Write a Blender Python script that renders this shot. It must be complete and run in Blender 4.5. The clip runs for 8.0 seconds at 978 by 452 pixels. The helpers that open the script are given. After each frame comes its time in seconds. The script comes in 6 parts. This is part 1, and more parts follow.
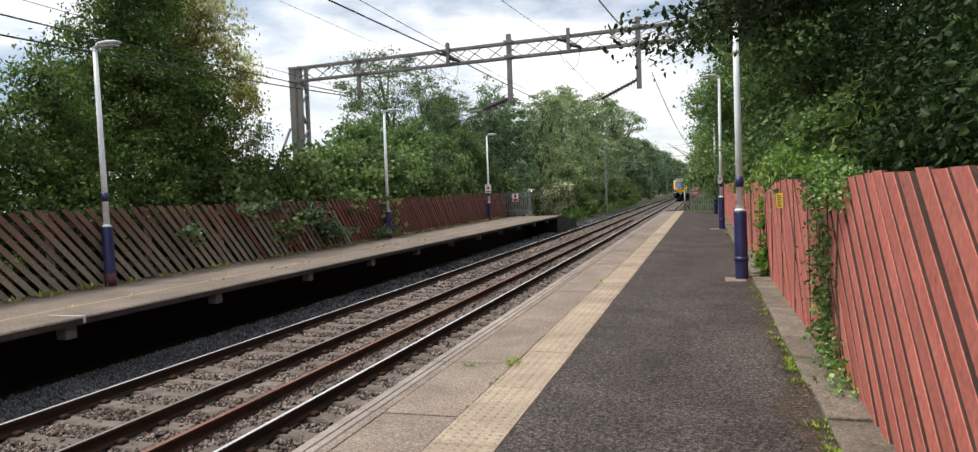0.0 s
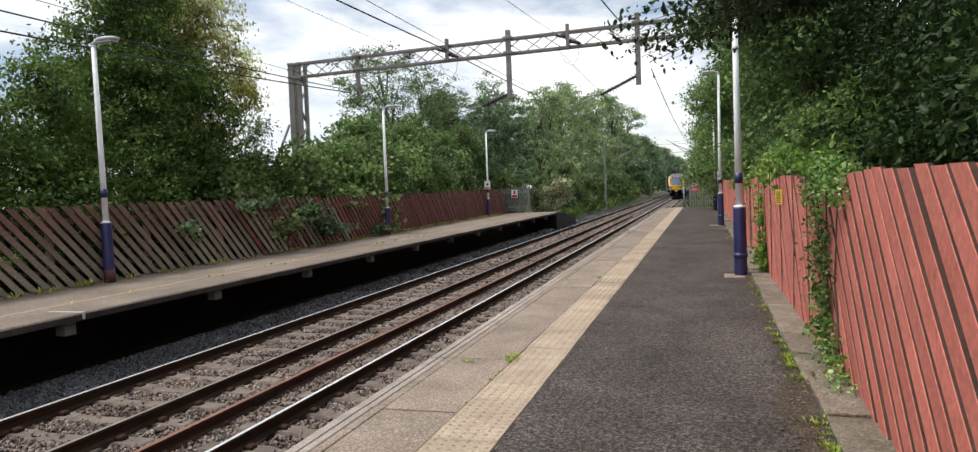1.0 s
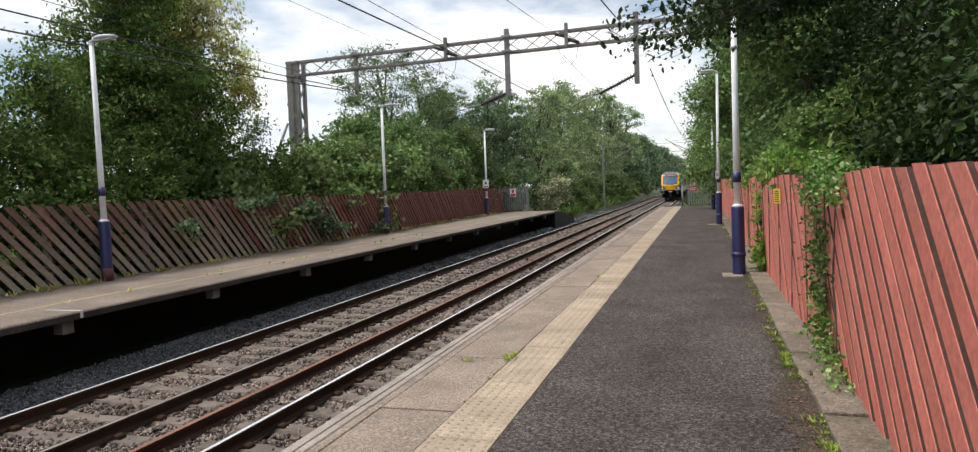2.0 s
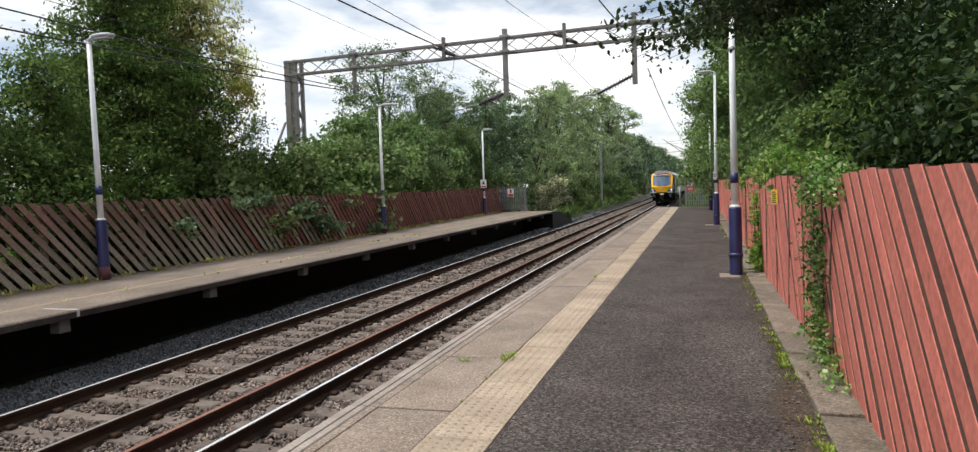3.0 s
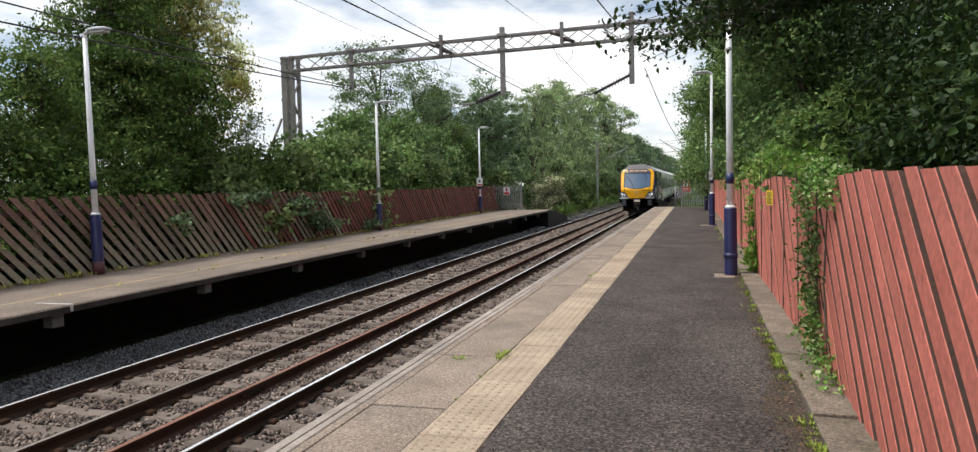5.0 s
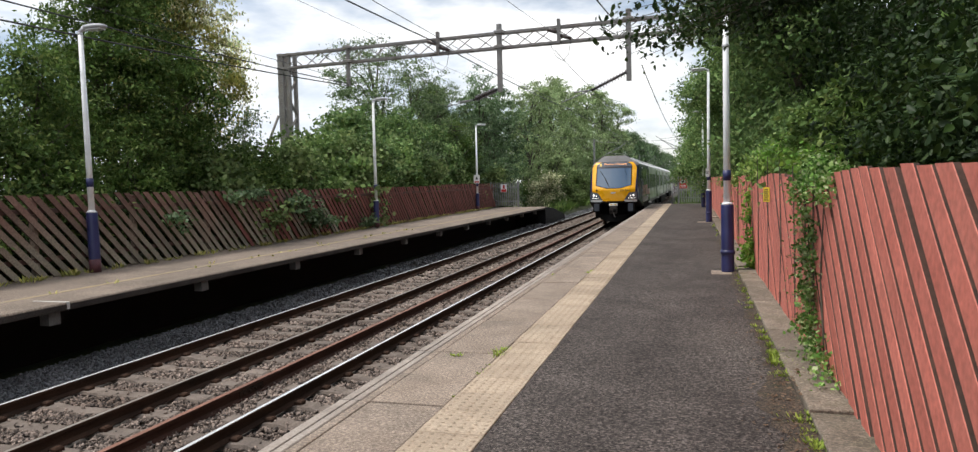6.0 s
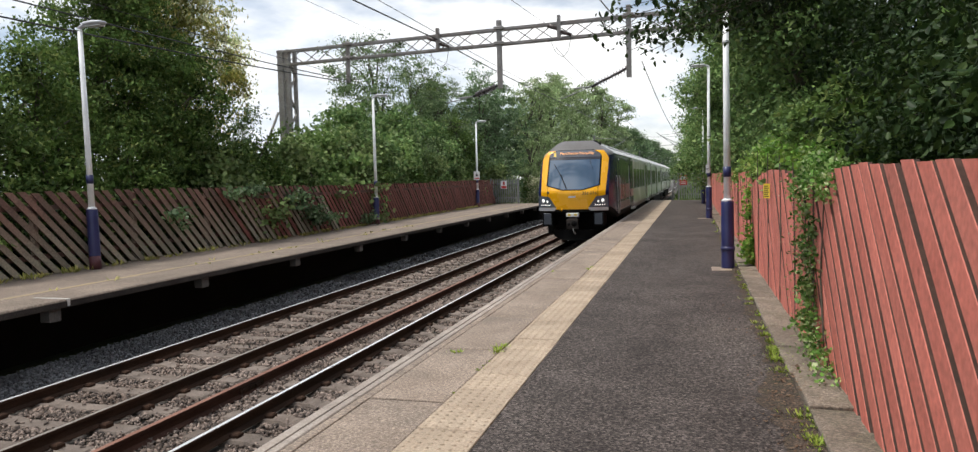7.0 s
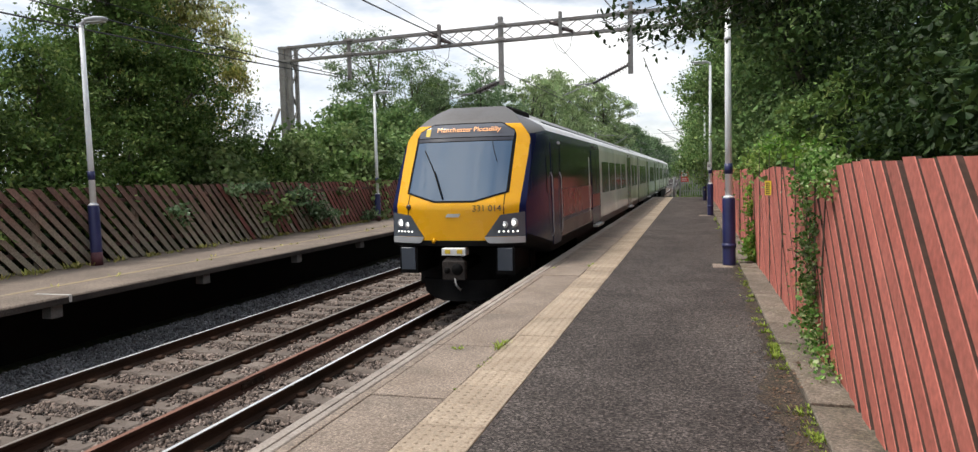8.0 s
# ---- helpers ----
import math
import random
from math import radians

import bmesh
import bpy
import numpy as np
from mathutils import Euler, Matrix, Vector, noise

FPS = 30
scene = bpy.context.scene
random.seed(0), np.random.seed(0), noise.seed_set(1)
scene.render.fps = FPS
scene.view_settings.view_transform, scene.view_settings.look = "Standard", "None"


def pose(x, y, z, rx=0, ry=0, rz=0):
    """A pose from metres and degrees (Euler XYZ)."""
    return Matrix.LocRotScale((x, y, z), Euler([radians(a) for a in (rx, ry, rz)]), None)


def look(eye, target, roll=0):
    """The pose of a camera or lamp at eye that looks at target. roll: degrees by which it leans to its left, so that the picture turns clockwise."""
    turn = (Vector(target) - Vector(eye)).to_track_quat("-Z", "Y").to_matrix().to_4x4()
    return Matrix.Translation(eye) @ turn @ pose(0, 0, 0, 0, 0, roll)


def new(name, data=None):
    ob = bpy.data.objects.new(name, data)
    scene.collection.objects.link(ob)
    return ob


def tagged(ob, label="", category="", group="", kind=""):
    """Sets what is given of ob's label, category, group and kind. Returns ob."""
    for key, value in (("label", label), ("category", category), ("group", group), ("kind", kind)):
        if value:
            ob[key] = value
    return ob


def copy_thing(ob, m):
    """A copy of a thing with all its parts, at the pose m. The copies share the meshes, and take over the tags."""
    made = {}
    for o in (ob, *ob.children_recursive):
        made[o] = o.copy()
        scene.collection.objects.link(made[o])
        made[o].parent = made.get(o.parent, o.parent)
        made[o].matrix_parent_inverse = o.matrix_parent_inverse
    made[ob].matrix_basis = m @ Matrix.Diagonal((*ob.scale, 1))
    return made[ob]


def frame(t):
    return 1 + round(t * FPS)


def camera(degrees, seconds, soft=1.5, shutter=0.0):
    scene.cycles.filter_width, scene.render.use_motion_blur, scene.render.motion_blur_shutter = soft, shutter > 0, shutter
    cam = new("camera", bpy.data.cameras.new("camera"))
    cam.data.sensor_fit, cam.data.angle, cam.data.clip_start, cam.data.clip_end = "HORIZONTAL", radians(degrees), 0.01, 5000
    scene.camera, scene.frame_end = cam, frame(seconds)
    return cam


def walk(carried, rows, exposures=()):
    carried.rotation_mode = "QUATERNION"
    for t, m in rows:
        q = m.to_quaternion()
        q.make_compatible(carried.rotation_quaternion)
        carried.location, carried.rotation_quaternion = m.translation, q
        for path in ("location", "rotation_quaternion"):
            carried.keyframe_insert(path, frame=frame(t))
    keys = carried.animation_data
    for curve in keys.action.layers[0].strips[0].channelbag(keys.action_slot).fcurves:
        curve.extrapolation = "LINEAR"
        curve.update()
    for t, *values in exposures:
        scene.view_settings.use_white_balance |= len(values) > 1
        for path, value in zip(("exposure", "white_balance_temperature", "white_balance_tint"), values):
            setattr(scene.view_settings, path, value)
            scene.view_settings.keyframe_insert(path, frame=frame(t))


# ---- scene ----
cam = camera(67.20, 8.0, 1.3)
PATH = [
    (0.0, look((0, 0, 1.579), (-2.8174, 9.5844, 1.1298), -2.047)),
    (0.5, look((0, 0, 1.579), (-2.8179, 9.5829, 1.1032), -2.045)),
    (1.0, look((0, 0, 1.579), (-2.8082, 9.5846, 1.0790), -2.039)),
    (1.5, look((0, 0, 1.579), (-2.7983, 9.5867, 1.0657), -2.030)),
    (3.0, look((0, 0, 1.579), (-2.7562, 9.5987, 1.0607), -1.786)),
    (3.5, look((0, 0, 1.579), (-2.7474, 9.6013, 1.0620), -1.596)),
    (4.0, look((0, 0, 1.579), (-2.7348, 9.6046, 1.0582), -1.394)),
    (4.5, look((0, 0, 1.579), (-2.7179, 9.6089, 1.0492), -1.278)),
    (6.0, look((0, 0, 1.579), (-2.6637, 9.6210, 0.9955), -1.310)),
    (6.5, look((0, 0, 1.579), (-2.6561, 9.6217, 0.9726), -1.342)),
    (7.0, look((0, 0, 1.579), (-2.6651, 9.6177, 0.9485), -1.347)),
    (7.5, look((0, 0, 1.579), (-2.6694, 9.6153, 0.9311), -1.303)),
    (8.0, look((0, 0, 1.579), (-2.6813, 9.6101, 0.9038), -1.282)),
]
walk(cam, PATH)

# ---- world, sun ----
def build_world():
    w = bpy.data.worlds.new("cloudy_sky")
    scene.world = w
    w.use_nodes = True
    nt = w.node_tree
    nt.nodes.clear()
    N, K = nt.nodes.new, nt.links.new
    sky = N("ShaderNodeTexSky")
    sky.sky_type, sky.sun_disc = "NISHITA", False
    sky.sun_elevation, sky.sun_rotation = radians(SUN_EL), radians(SUN_AZ)
    b1, b2, mix, out = N("ShaderNodeBackground"), N("ShaderNodeBackground"), N("ShaderNodeMixShader"), N("ShaderNodeOutputWorld")
    K(sky.outputs[0], b1.inputs[0])
    b1.inputs[1].default_value = 0.10
    co, mp, nz, nz2, r1, r2 = N("ShaderNodeTexCoord"), N("ShaderNodeMapping"), N("ShaderNodeTexNoise"), N("ShaderNodeTexNoise"), N("ShaderNodeValToRGB"), N("ShaderNodeValToRGB")
    mp.inputs["Scale"].default_value = (1.6, 1.6, 4.5)
    mp.inputs["Location"].default_value = (0.35, 0.2, 0.1)
    K(co.outputs["Generated"], mp.inputs[0])
    for n, s in ((nz, 1.7), (nz2, 2.6)):
        K(mp.outputs[0], n.inputs["Vector"])
        n.inputs["Scale"].default_value, n.inputs["Detail"].default_value, n.inputs["Roughness"].default_value = s, 6, 0.55
    r1.color_ramp.elements[0].position, r1.color_ramp.elements[1].position = 0.38, 0.56
    K(nz.outputs["Fac"], r1.inputs[0])
    e = r2.color_ramp.elements
    e[0].position, e[0].color = 0.36, (0.62, 0.69, 0.80, 1)
    e[1].position, e[1].color = 0.56, (1.0, 1.0, 1.0, 1)
    K(nz2.outputs["Fac"], r2.inputs[0])
    K(r2.outputs[0], b2.inputs[0])
    b2.inputs[1].default_value = SKY
    K(r1.outputs[0], mix.inputs[0])
    K(b1.outputs[0], mix.inputs[1])
    K(b2.outputs[0], mix.inputs[2])
    K(mix.outputs[0], out.inputs[0])
    sun = new("sun", bpy.data.lights.new("sun", "SUN"))
    sun.data.energy, sun.data.angle, sun.data.color = SUN, radians(18), (1.0, 0.96, 0.9)
    a, el = radians(SUN_AZ), radians(SUN_EL)
    sun.matrix_world = look((math.sin(a) * math.cos(el) * 50, math.cos(a) * math.cos(el) * 50, math.sin(el) * 50), (0, 0, 0))


SUN_EL, SUN_AZ, SUN, SKY = 65, 256, 2.8, 1.06
build_world()
scene.view_settings.exposure = 0.28


# ---- materials ----
def mat(name, c1, c2, scale=4.0, rough=0.8, bump=0.2, fine=90.0, metal=0.0, c3=None, stain=0.9, per_object=0.0, island=0.0, grain=0.25, ior=1.5, stretch=None, speckle=0.0, spec_scale=95.0, knots=0.0, moss=None):
    m = bpy.data.materials.new(name)
    m.use_nodes = True
    nt = m.node_tree
    N, K = nt.nodes.new, nt.links.new
    b = nt.nodes["Principled BSDF"]
    co = N("ShaderNodeTexCoord")
    src = co.outputs["Object"]
    if stretch:
        mp = N("ShaderNodeMapping")
        mp.inputs["Scale"].default_value = stretch
        K(src, mp.inputs[0])
        src = mp.outputs[0]
    big, small = N("ShaderNodeTexNoise"), N("ShaderNodeTexNoise")
    for n, s, d in ((big, scale, 5), (small, fine, 3)):
        n.noise_dimensions = "4D"
        K(src, n.inputs["Vector"])
        n.inputs["Scale"].default_value, n.inputs["Detail"].default_value = s, d
    info = N("ShaderNodeObjectInfo")
    mul = N("ShaderNodeMath")
    mul.operation = "MULTIPLY"
    mul.inputs[1].default_value = 40.0 if per_object else 0.0
    K(info.outputs["Random"], mul.inputs[0])
    K(mul.outputs[0], big.inputs["W"])
    K(mul.outputs[0], small.inputs["W"])
    r = N("ShaderNodeValToRGB")
    e = r.color_ramp.elements
    e[0].position, e[0].color = 0.32, (*c1, 1)
    e[1].position, e[1].color = 0.68, (*c2, 1)
    K(big.outputs["Fac"], r.inputs[0])
    col = r.outputs[0]
    if c3:
        st, rs, mx = N("ShaderNodeTexNoise"), N("ShaderNodeValToRGB"), N("ShaderNodeMixRGB")
        st.noise_dimensions = "4D"
        K(src, st.inputs["Vector"])
        K(mul.outputs[0], st.inputs["W"])
        st.inputs["Scale"].default_value, st.inputs["Detail"].default_value, st.inputs["Roughness"].default_value = scale * 0.45, 8, 0.65
        rs.color_ramp.elements[0].position, rs.color_ramp.elements[1].position = 0.5, 0.72
        rs.color_ramp.elements[1].color = (stain, stain, stain, 1)
        K(st.outputs["Fac"], rs.inputs[0])
        K(rs.outputs[0], mx.inputs[0])
        K(col, mx.inputs[1])
        mx.inputs[2].default_value = (*c3, 1)
        col = mx.outputs[0]
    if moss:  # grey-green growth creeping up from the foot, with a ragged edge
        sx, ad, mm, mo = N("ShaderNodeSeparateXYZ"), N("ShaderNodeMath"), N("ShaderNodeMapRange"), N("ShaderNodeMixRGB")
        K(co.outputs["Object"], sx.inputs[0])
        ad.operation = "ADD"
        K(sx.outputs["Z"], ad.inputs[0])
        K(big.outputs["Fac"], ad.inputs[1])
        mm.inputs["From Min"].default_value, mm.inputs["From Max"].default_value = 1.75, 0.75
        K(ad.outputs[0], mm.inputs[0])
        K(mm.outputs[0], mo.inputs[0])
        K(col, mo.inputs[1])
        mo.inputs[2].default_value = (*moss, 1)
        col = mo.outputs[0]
    if grain:
        g = N("ShaderNodeMixRGB")
        g.blend_type = "OVERLAY"
        g.inputs[0].default_value = grain
        K(col, g.inputs[1])
        bw = N("ShaderNodeValToRGB")
        bw.color_ramp.elements[0].position, bw.color_ramp.elements[1].position = 0.3, 0.7
        K(small.outputs["Fac"], bw.inputs[0])
        K(bw.outputs[0], g.inputs[2])
        col = g.outputs[0]
    if knots:  # small dark knots and resin marks in timber
        kv, kr, km = N("ShaderNodeTexVoronoi"), N("ShaderNodeMapRange"), N("ShaderNodeMixRGB")
        kv.voronoi_dimensions = "4D"
        K(src, kv.inputs["Vector"])
        K(mul.outputs[0], kv.inputs["W"])
        kv.inputs["Scale"].default_value = 4.6
        kr.inputs["From Min"].default_value, kr.inputs["From Max"].default_value = 0.16, 0.05
        kr.inputs["To Max"].default_value = knots
        K(kv.outputs["Distance"], kr.inputs[0])
        K(kr.outputs[0], km.inputs[0])
        K(col, km.inputs[1])
        km.inputs[2].default_value = (c1[0] * 0.35, c1[1] * 0.3, c1[2] * 0.3, 1)
        col = km.outputs[0]
    height = small.outputs["Fac"]
    if speckle:  # aggregate: each small stone has its own tone
        vo, sep, rp, sm = N("ShaderNodeTexVoronoi"), N("ShaderNodeSeparateColor"), N("ShaderNodeValToRGB"), N("ShaderNodeMixRGB")
        vo.inputs["Scale"].default_value = spec_scale
        K(src, vo.inputs["Vector"])
        K(vo.outputs["Color"], sep.inputs[0])
        q = rp.color_ramp.elements
        q[0].position, q[0].color = 0.12, (0.05, 0.05, 0.05, 1)
        q[1].position, q[1].color = 0.75, (0.5, 0.5, 0.5, 1)
        q.new(1.0).color = (0.98, 0.97, 0.95, 1)
        K(sep.outputs[0], rp.inputs[0])
        sm.blend_type = "OVERLAY"
        sm.inputs[0].default_value = speckle
        K(col, sm.inputs[1])
        K(rp.outputs[0], sm.inputs[2])
        col, height = sm.outputs[0], vo.outputs["Distance"]
    if per_object or island:
        h = N("ShaderNodeHueSaturation")
        mr = N("ShaderNodeMapRange")
        amount = per_object or island
        mr.inputs["To Min"].default_value, mr.inputs["To Max"].default_value = 1 - amount, 1 + amount
        if island:
            K(N("ShaderNodeNewGeometry").outputs["Random Per Island"], mr.inputs[0])
        else:
            K(info.outputs["Random"], mr.inputs[0])
        K(mr.outputs[0], h.inputs["Value"])
        K(col, h.inputs["Color"])
        col = h.outputs[0]
    K(col, b.inputs["Base Color"])
    rr = N("ShaderNodeMapRange")
    rr.inputs["To Min"].default_value, rr.inputs["To Max"].default_value = max(0.02, rough - 0.12), min(1, rough + 0.1)
    K(big.outputs["Fac"], rr.inputs[0])
    K(rr.outputs[0], b.inputs["Roughness"])
    b.inputs["Metallic"].default_value, b.inputs["IOR"].default_value = metal, ior
    if bump:
        bp = N("ShaderNodeBump")
        bp.inputs["Strength"].default_value, bp.inputs["Distance"].default_value = bump, 0.01
        K(height, bp.inputs["Height"])
        K(bp.outputs[0], b.inputs["Normal"])
    return m


def leaf_mat(name, colours, gloss=0.6, through_light=0.28, shine=0.15):
    m = bpy.data.materials.new(name)
    m.use_nodes = True
    nt = m.node_tree
    N, K = nt.nodes.new, nt.links.new
    b, out = nt.nodes["Principled BSDF"], nt.nodes["Material Output"]
    geo, r = N("ShaderNodeNewGeometry"), N("ShaderNodeValToRGB")
    e = r.color_ramp.elements
    while len(e) < len(colours):
        e.new(0.5)
    for i, c in enumerate(colours):
        e[i].position, e[i].color = i / (len(colours) - 1), (*c, 1)
    K(geo.outputs["Random Per Island"], r.inputs[0])
    nz, mr, h = N("ShaderNodeTexNoise"), N("ShaderNodeMapRange"), N("ShaderNodeHueSaturation")
    co = N("ShaderNodeTexCoord")
    K(co.outputs["Object"], nz.inputs["Vector"])
    nz.inputs["Scale"].default_value = 1.0
    mr.inputs["From Min"].default_value, mr.inputs["From Max"].default_value = 0.3, 0.7
    mr.inputs["To Min"].default_value, mr.inputs["To Max"].default_value = 0.45, 1.5
    K(nz.outputs["Fac"], mr.inputs[0])
    K(mr.outputs[0], h.inputs["Value"])
    K(r.outputs[0], h.inputs["Color"])
    K(h.outputs[0], b.inputs["Base Color"])
    b.inputs["Roughness"].default_value, b.inputs["Specular IOR Level"].default_value = gloss, shine
    tr, mx = N("ShaderNodeBsdfTranslucent"), N("ShaderNodeMixShader")
    K(h.outputs[0], tr.inputs[0])
    mx.inputs[0].default_value = through_light
    K(b.outputs[0], mx.inputs[1])
    K(tr.outputs[0], mx.inputs[2])
    K(mx.outputs[0], out.inputs[0])
    return m


def glow(name, colour, strength):
    m = bpy.data.materials.new(name)
    m.use_nodes = True
    b = m.node_tree.nodes["Principled BSDF"]
    b.inputs["Base Color"].default_value = (*colour, 1)
    b.inputs["Emission Color"].default_value, b.inputs["Emission Strength"].default_value = (*colour, 1), strength
    return m


M = {}
M["asphalt"] = mat("asphalt", (0.060, 0.050, 0.045), (0.122, 0.104, 0.094), 1.3, 0.92, 0.5, 26, c3=(0.160, 0.137, 0.120), stain=0.6, grain=0.5, speckle=0.8, spec_scale=80, ior=1.3)
M["coping"] = mat("worn_concrete", (0.236, 0.182, 0.140), (0.335, 0.266, 0.211), 2.6, 0.9, 0.25, 45, c3=(0.155, 0.128, 0.103), stain=0.8, per_object=0.09, grain=0.4, speckle=0.34, spec_scale=120)
M["nosing"] = mat("pale_nosing", (0.285, 0.237, 0.200), (0.395, 0.342, 0.295), 3.5, 0.88, 0.3, 60, c3=(0.17, 0.15, 0.13), stain=0.8, per_object=0.1)
M["tactile"] = mat("buff_tactile_paving", (0.35, 0.272, 0.195), (0.435, 0.348, 0.258), 3.5, 0.88, 0.3, 60, c3=(0.235, 0.185, 0.13), stain=0.7, per_object=0.12)
M["kerb"] = mat("weathered_kerb", (0.17, 0.135, 0.10), (0.27, 0.225, 0.175), 4, 0.92, 0.5, 40, c3=(0.085, 0.08, 0.04), stain=0.85, per_object=0.15, speckle=0.4)
M["far_deck"] = mat("far_platform_surface", (0.178, 0.138, 0.108), (0.265, 0.210, 0.166), 1.3, 0.92, 0.4, 40, c3=(0.13, 0.105, 0.08), stain=0.8, grain=0.4, speckle=0.25, spec_scale=40)
M["yellow_line"] = mat("worn_yellow_line", (0.36, 0.27, 0.14), (0.30, 0.24, 0.155), 5, 0.85, 0.2, 80, c3=(0.27, 0.245, 0.19), stain=1.0)
M["white_line"] = mat("worn_white_paint", (0.60, 0.59, 0.56), (0.48, 0.46, 0.43), 9, 0.8, 0.2, 80, c3=(0.25, 0.22, 0.19), stain=0.8)
# Near-black brick: the shade under the platforms is put into the colour
M["dark_brick"] = mat("near_black_brick", (0.006, 0.0055, 0.005), (0.013, 0.012, 0.011), 2, 0.95, 0.6, 40)
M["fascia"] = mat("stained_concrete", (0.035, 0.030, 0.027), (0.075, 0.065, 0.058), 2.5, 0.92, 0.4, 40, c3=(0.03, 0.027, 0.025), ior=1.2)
M["bracket"] = mat("bracket_concrete", (0.09, 0.085, 0.08), (0.15, 0.14, 0.13), 4, 0.9, 0.3, 40, c3=(0.06, 0.055, 0.05))
M["sleeper"] = mat("concrete_sleeper", (0.126, 0.099, 0.081), (0.205, 0.166, 0.138), 4, 0.92, 0.5, 50, c3=(0.077, 0.053, 0.038), stain=0.85, per_object=0.18)
M["rust"] = mat("rail_rust", (0.034, 0.019, 0.013), (0.070, 0.040, 0.027), 6, 0.85, 0.4, 120, c3=(0.035, 0.026, 0.021), stretch=(1, 0.2, 1), ior=1.15)
# Spare rail's rusted sides, their shadow darkened into the colour
M["old_rust"] = mat("red_brown_rail_rust", (0.042, 0.019, 0.013), (0.075, 0.036, 0.025), 6, 0.7, 0.4, 120, c3=(0.09, 0.05, 0.038), stretch=(1, 0.2, 1), ior=1.2)
M["steel"] = mat("polished_railhead", (0.80, 0.80, 0.80), (0.88, 0.88, 0.88), 5, 0.36, 0.03, 200, metal=0.45, grain=0.05, stretch=(1, 0.1, 1))
M["dull_steel"] = mat("worn_railhead", (0.33, 0.29, 0.26), (0.42, 0.38, 0.34), 5, 0.5, 0.05, 150, metal=0.7, grain=0.1, stretch=(1, 0.1, 1))
M["ballast"] = mat("ballast_stones", (0.104, 0.077, 0.062), (0.262, 0.208, 0.175), 1.1, 0.92, 0.5, 60, c3=(0.105, 0.064, 0.042), stain=0.6, island=0.85, grain=0.4)
M["grey_ballast"] = mat("grey_ballast_stones", (0.088, 0.088, 0.092), (0.185, 0.185, 0.19), 1.4, 0.9, 0.5, 60, island=0.5, grain=0.3)
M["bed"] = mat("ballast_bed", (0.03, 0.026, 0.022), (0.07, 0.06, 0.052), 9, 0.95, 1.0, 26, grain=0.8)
M["dirt"] = mat("dry_brown_dirt", (0.05, 0.036, 0.025), (0.10, 0.072, 0.05), 9, 0.95, 0.8, 45, c3=(0.05, 0.06, 0.02), stain=0.8, grain=0.5, speckle=0.7)
M["soil"] = mat("soil_and_weeds", (0.045, 0.06, 0.022), (0.085, 0.085, 0.04), 0.5, 0.95, 0.8, 14, c3=(0.10, 0.085, 0.05), grain=0.4)
M["red_board"] = mat("red_stained_board", (0.47, 0.127, 0.091), (0.56, 0.170, 0.125), 2.0, 0.75, 0.3, 26, c3=(0.34, 0.115, 0.083), stain=0.6, per_object=0.13, grain=0.2, knots=0.8)
# Board sides and rails: shade in the fence gaps is put into this colour
M["board_edge"] = mat("shaded_board_edge", (0.050, 0.026, 0.018), (0.085, 0.040, 0.028), 3, 0.9, 0.3, 30, c3=(0.04, 0.028, 0.022), stain=0.8, per_object=0.2)
# Darker red for the rear boards, the shade behind the front ones included
M["back_board"] = mat("shaded_back_board", (0.17, 0.066, 0.045), (0.25, 0.095, 0.066), 2.5, 0.85, 0.3, 34, c3=(0.045, 0.028, 0.02), stain=0.8, per_object=0.15)
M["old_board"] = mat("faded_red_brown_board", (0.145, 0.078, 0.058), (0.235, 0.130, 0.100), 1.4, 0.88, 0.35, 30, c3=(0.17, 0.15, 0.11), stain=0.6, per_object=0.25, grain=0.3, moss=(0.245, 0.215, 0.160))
M["red_old_board"] = mat("deep_red_board", (0.135, 0.042, 0.032), (0.20, 0.065, 0.05), 1.4, 0.85, 0.3, 30, c3=(0.11, 0.065, 0.048), stain=0.8, per_object=0.2, grain=0.3)
M["bark"] = mat("bark", (0.06, 0.048, 0.036), (0.12, 0.10, 0.08), 6, 0.95, 0.9, 22, c3=(0.07, 0.08, 0.045), stretch=(1, 1, 0.25))
M["white_pole"] = mat("white_pole_paint", (0.82, 0.83, 0.84), (0.88, 0.89, 0.90), 3, 0.45, 0.08, 60, c3=(0.56, 0.56, 0.54), stain=0.5, grain=0.08)
M["blue_pole"] = mat("navy_pole_paint", (0.018, 0.022, 0.085), (0.028, 0.033, 0.12), 4, 0.4, 0.1, 60, c3=(0.04, 0.035, 0.08), stain=0.5, grain=0.1)
M["maroon_base"] = mat("maroon_base_paint", (0.075, 0.022, 0.03), (0.11, 0.035, 0.04), 8, 0.6, 0.2, 60)
M["lamp_grey"] = mat("lamp_casing", (0.42, 0.43, 0.44), (0.52, 0.53, 0.54), 5, 0.5, 0.1, 60, grain=0.1)
M["lamp_glass"] = mat("lamp_diffuser", (0.55, 0.56, 0.55), (0.62, 0.63, 0.62), 5, 0.25, 0.0, 60, grain=0.0)
M["galv"] = mat("galvanised_steel", (0.22, 0.225, 0.225), (0.31, 0.315, 0.31), 3, 0.55, 0.15, 50, metal=0.35, c3=(0.20, 0.17, 0.14), stain=0.6)
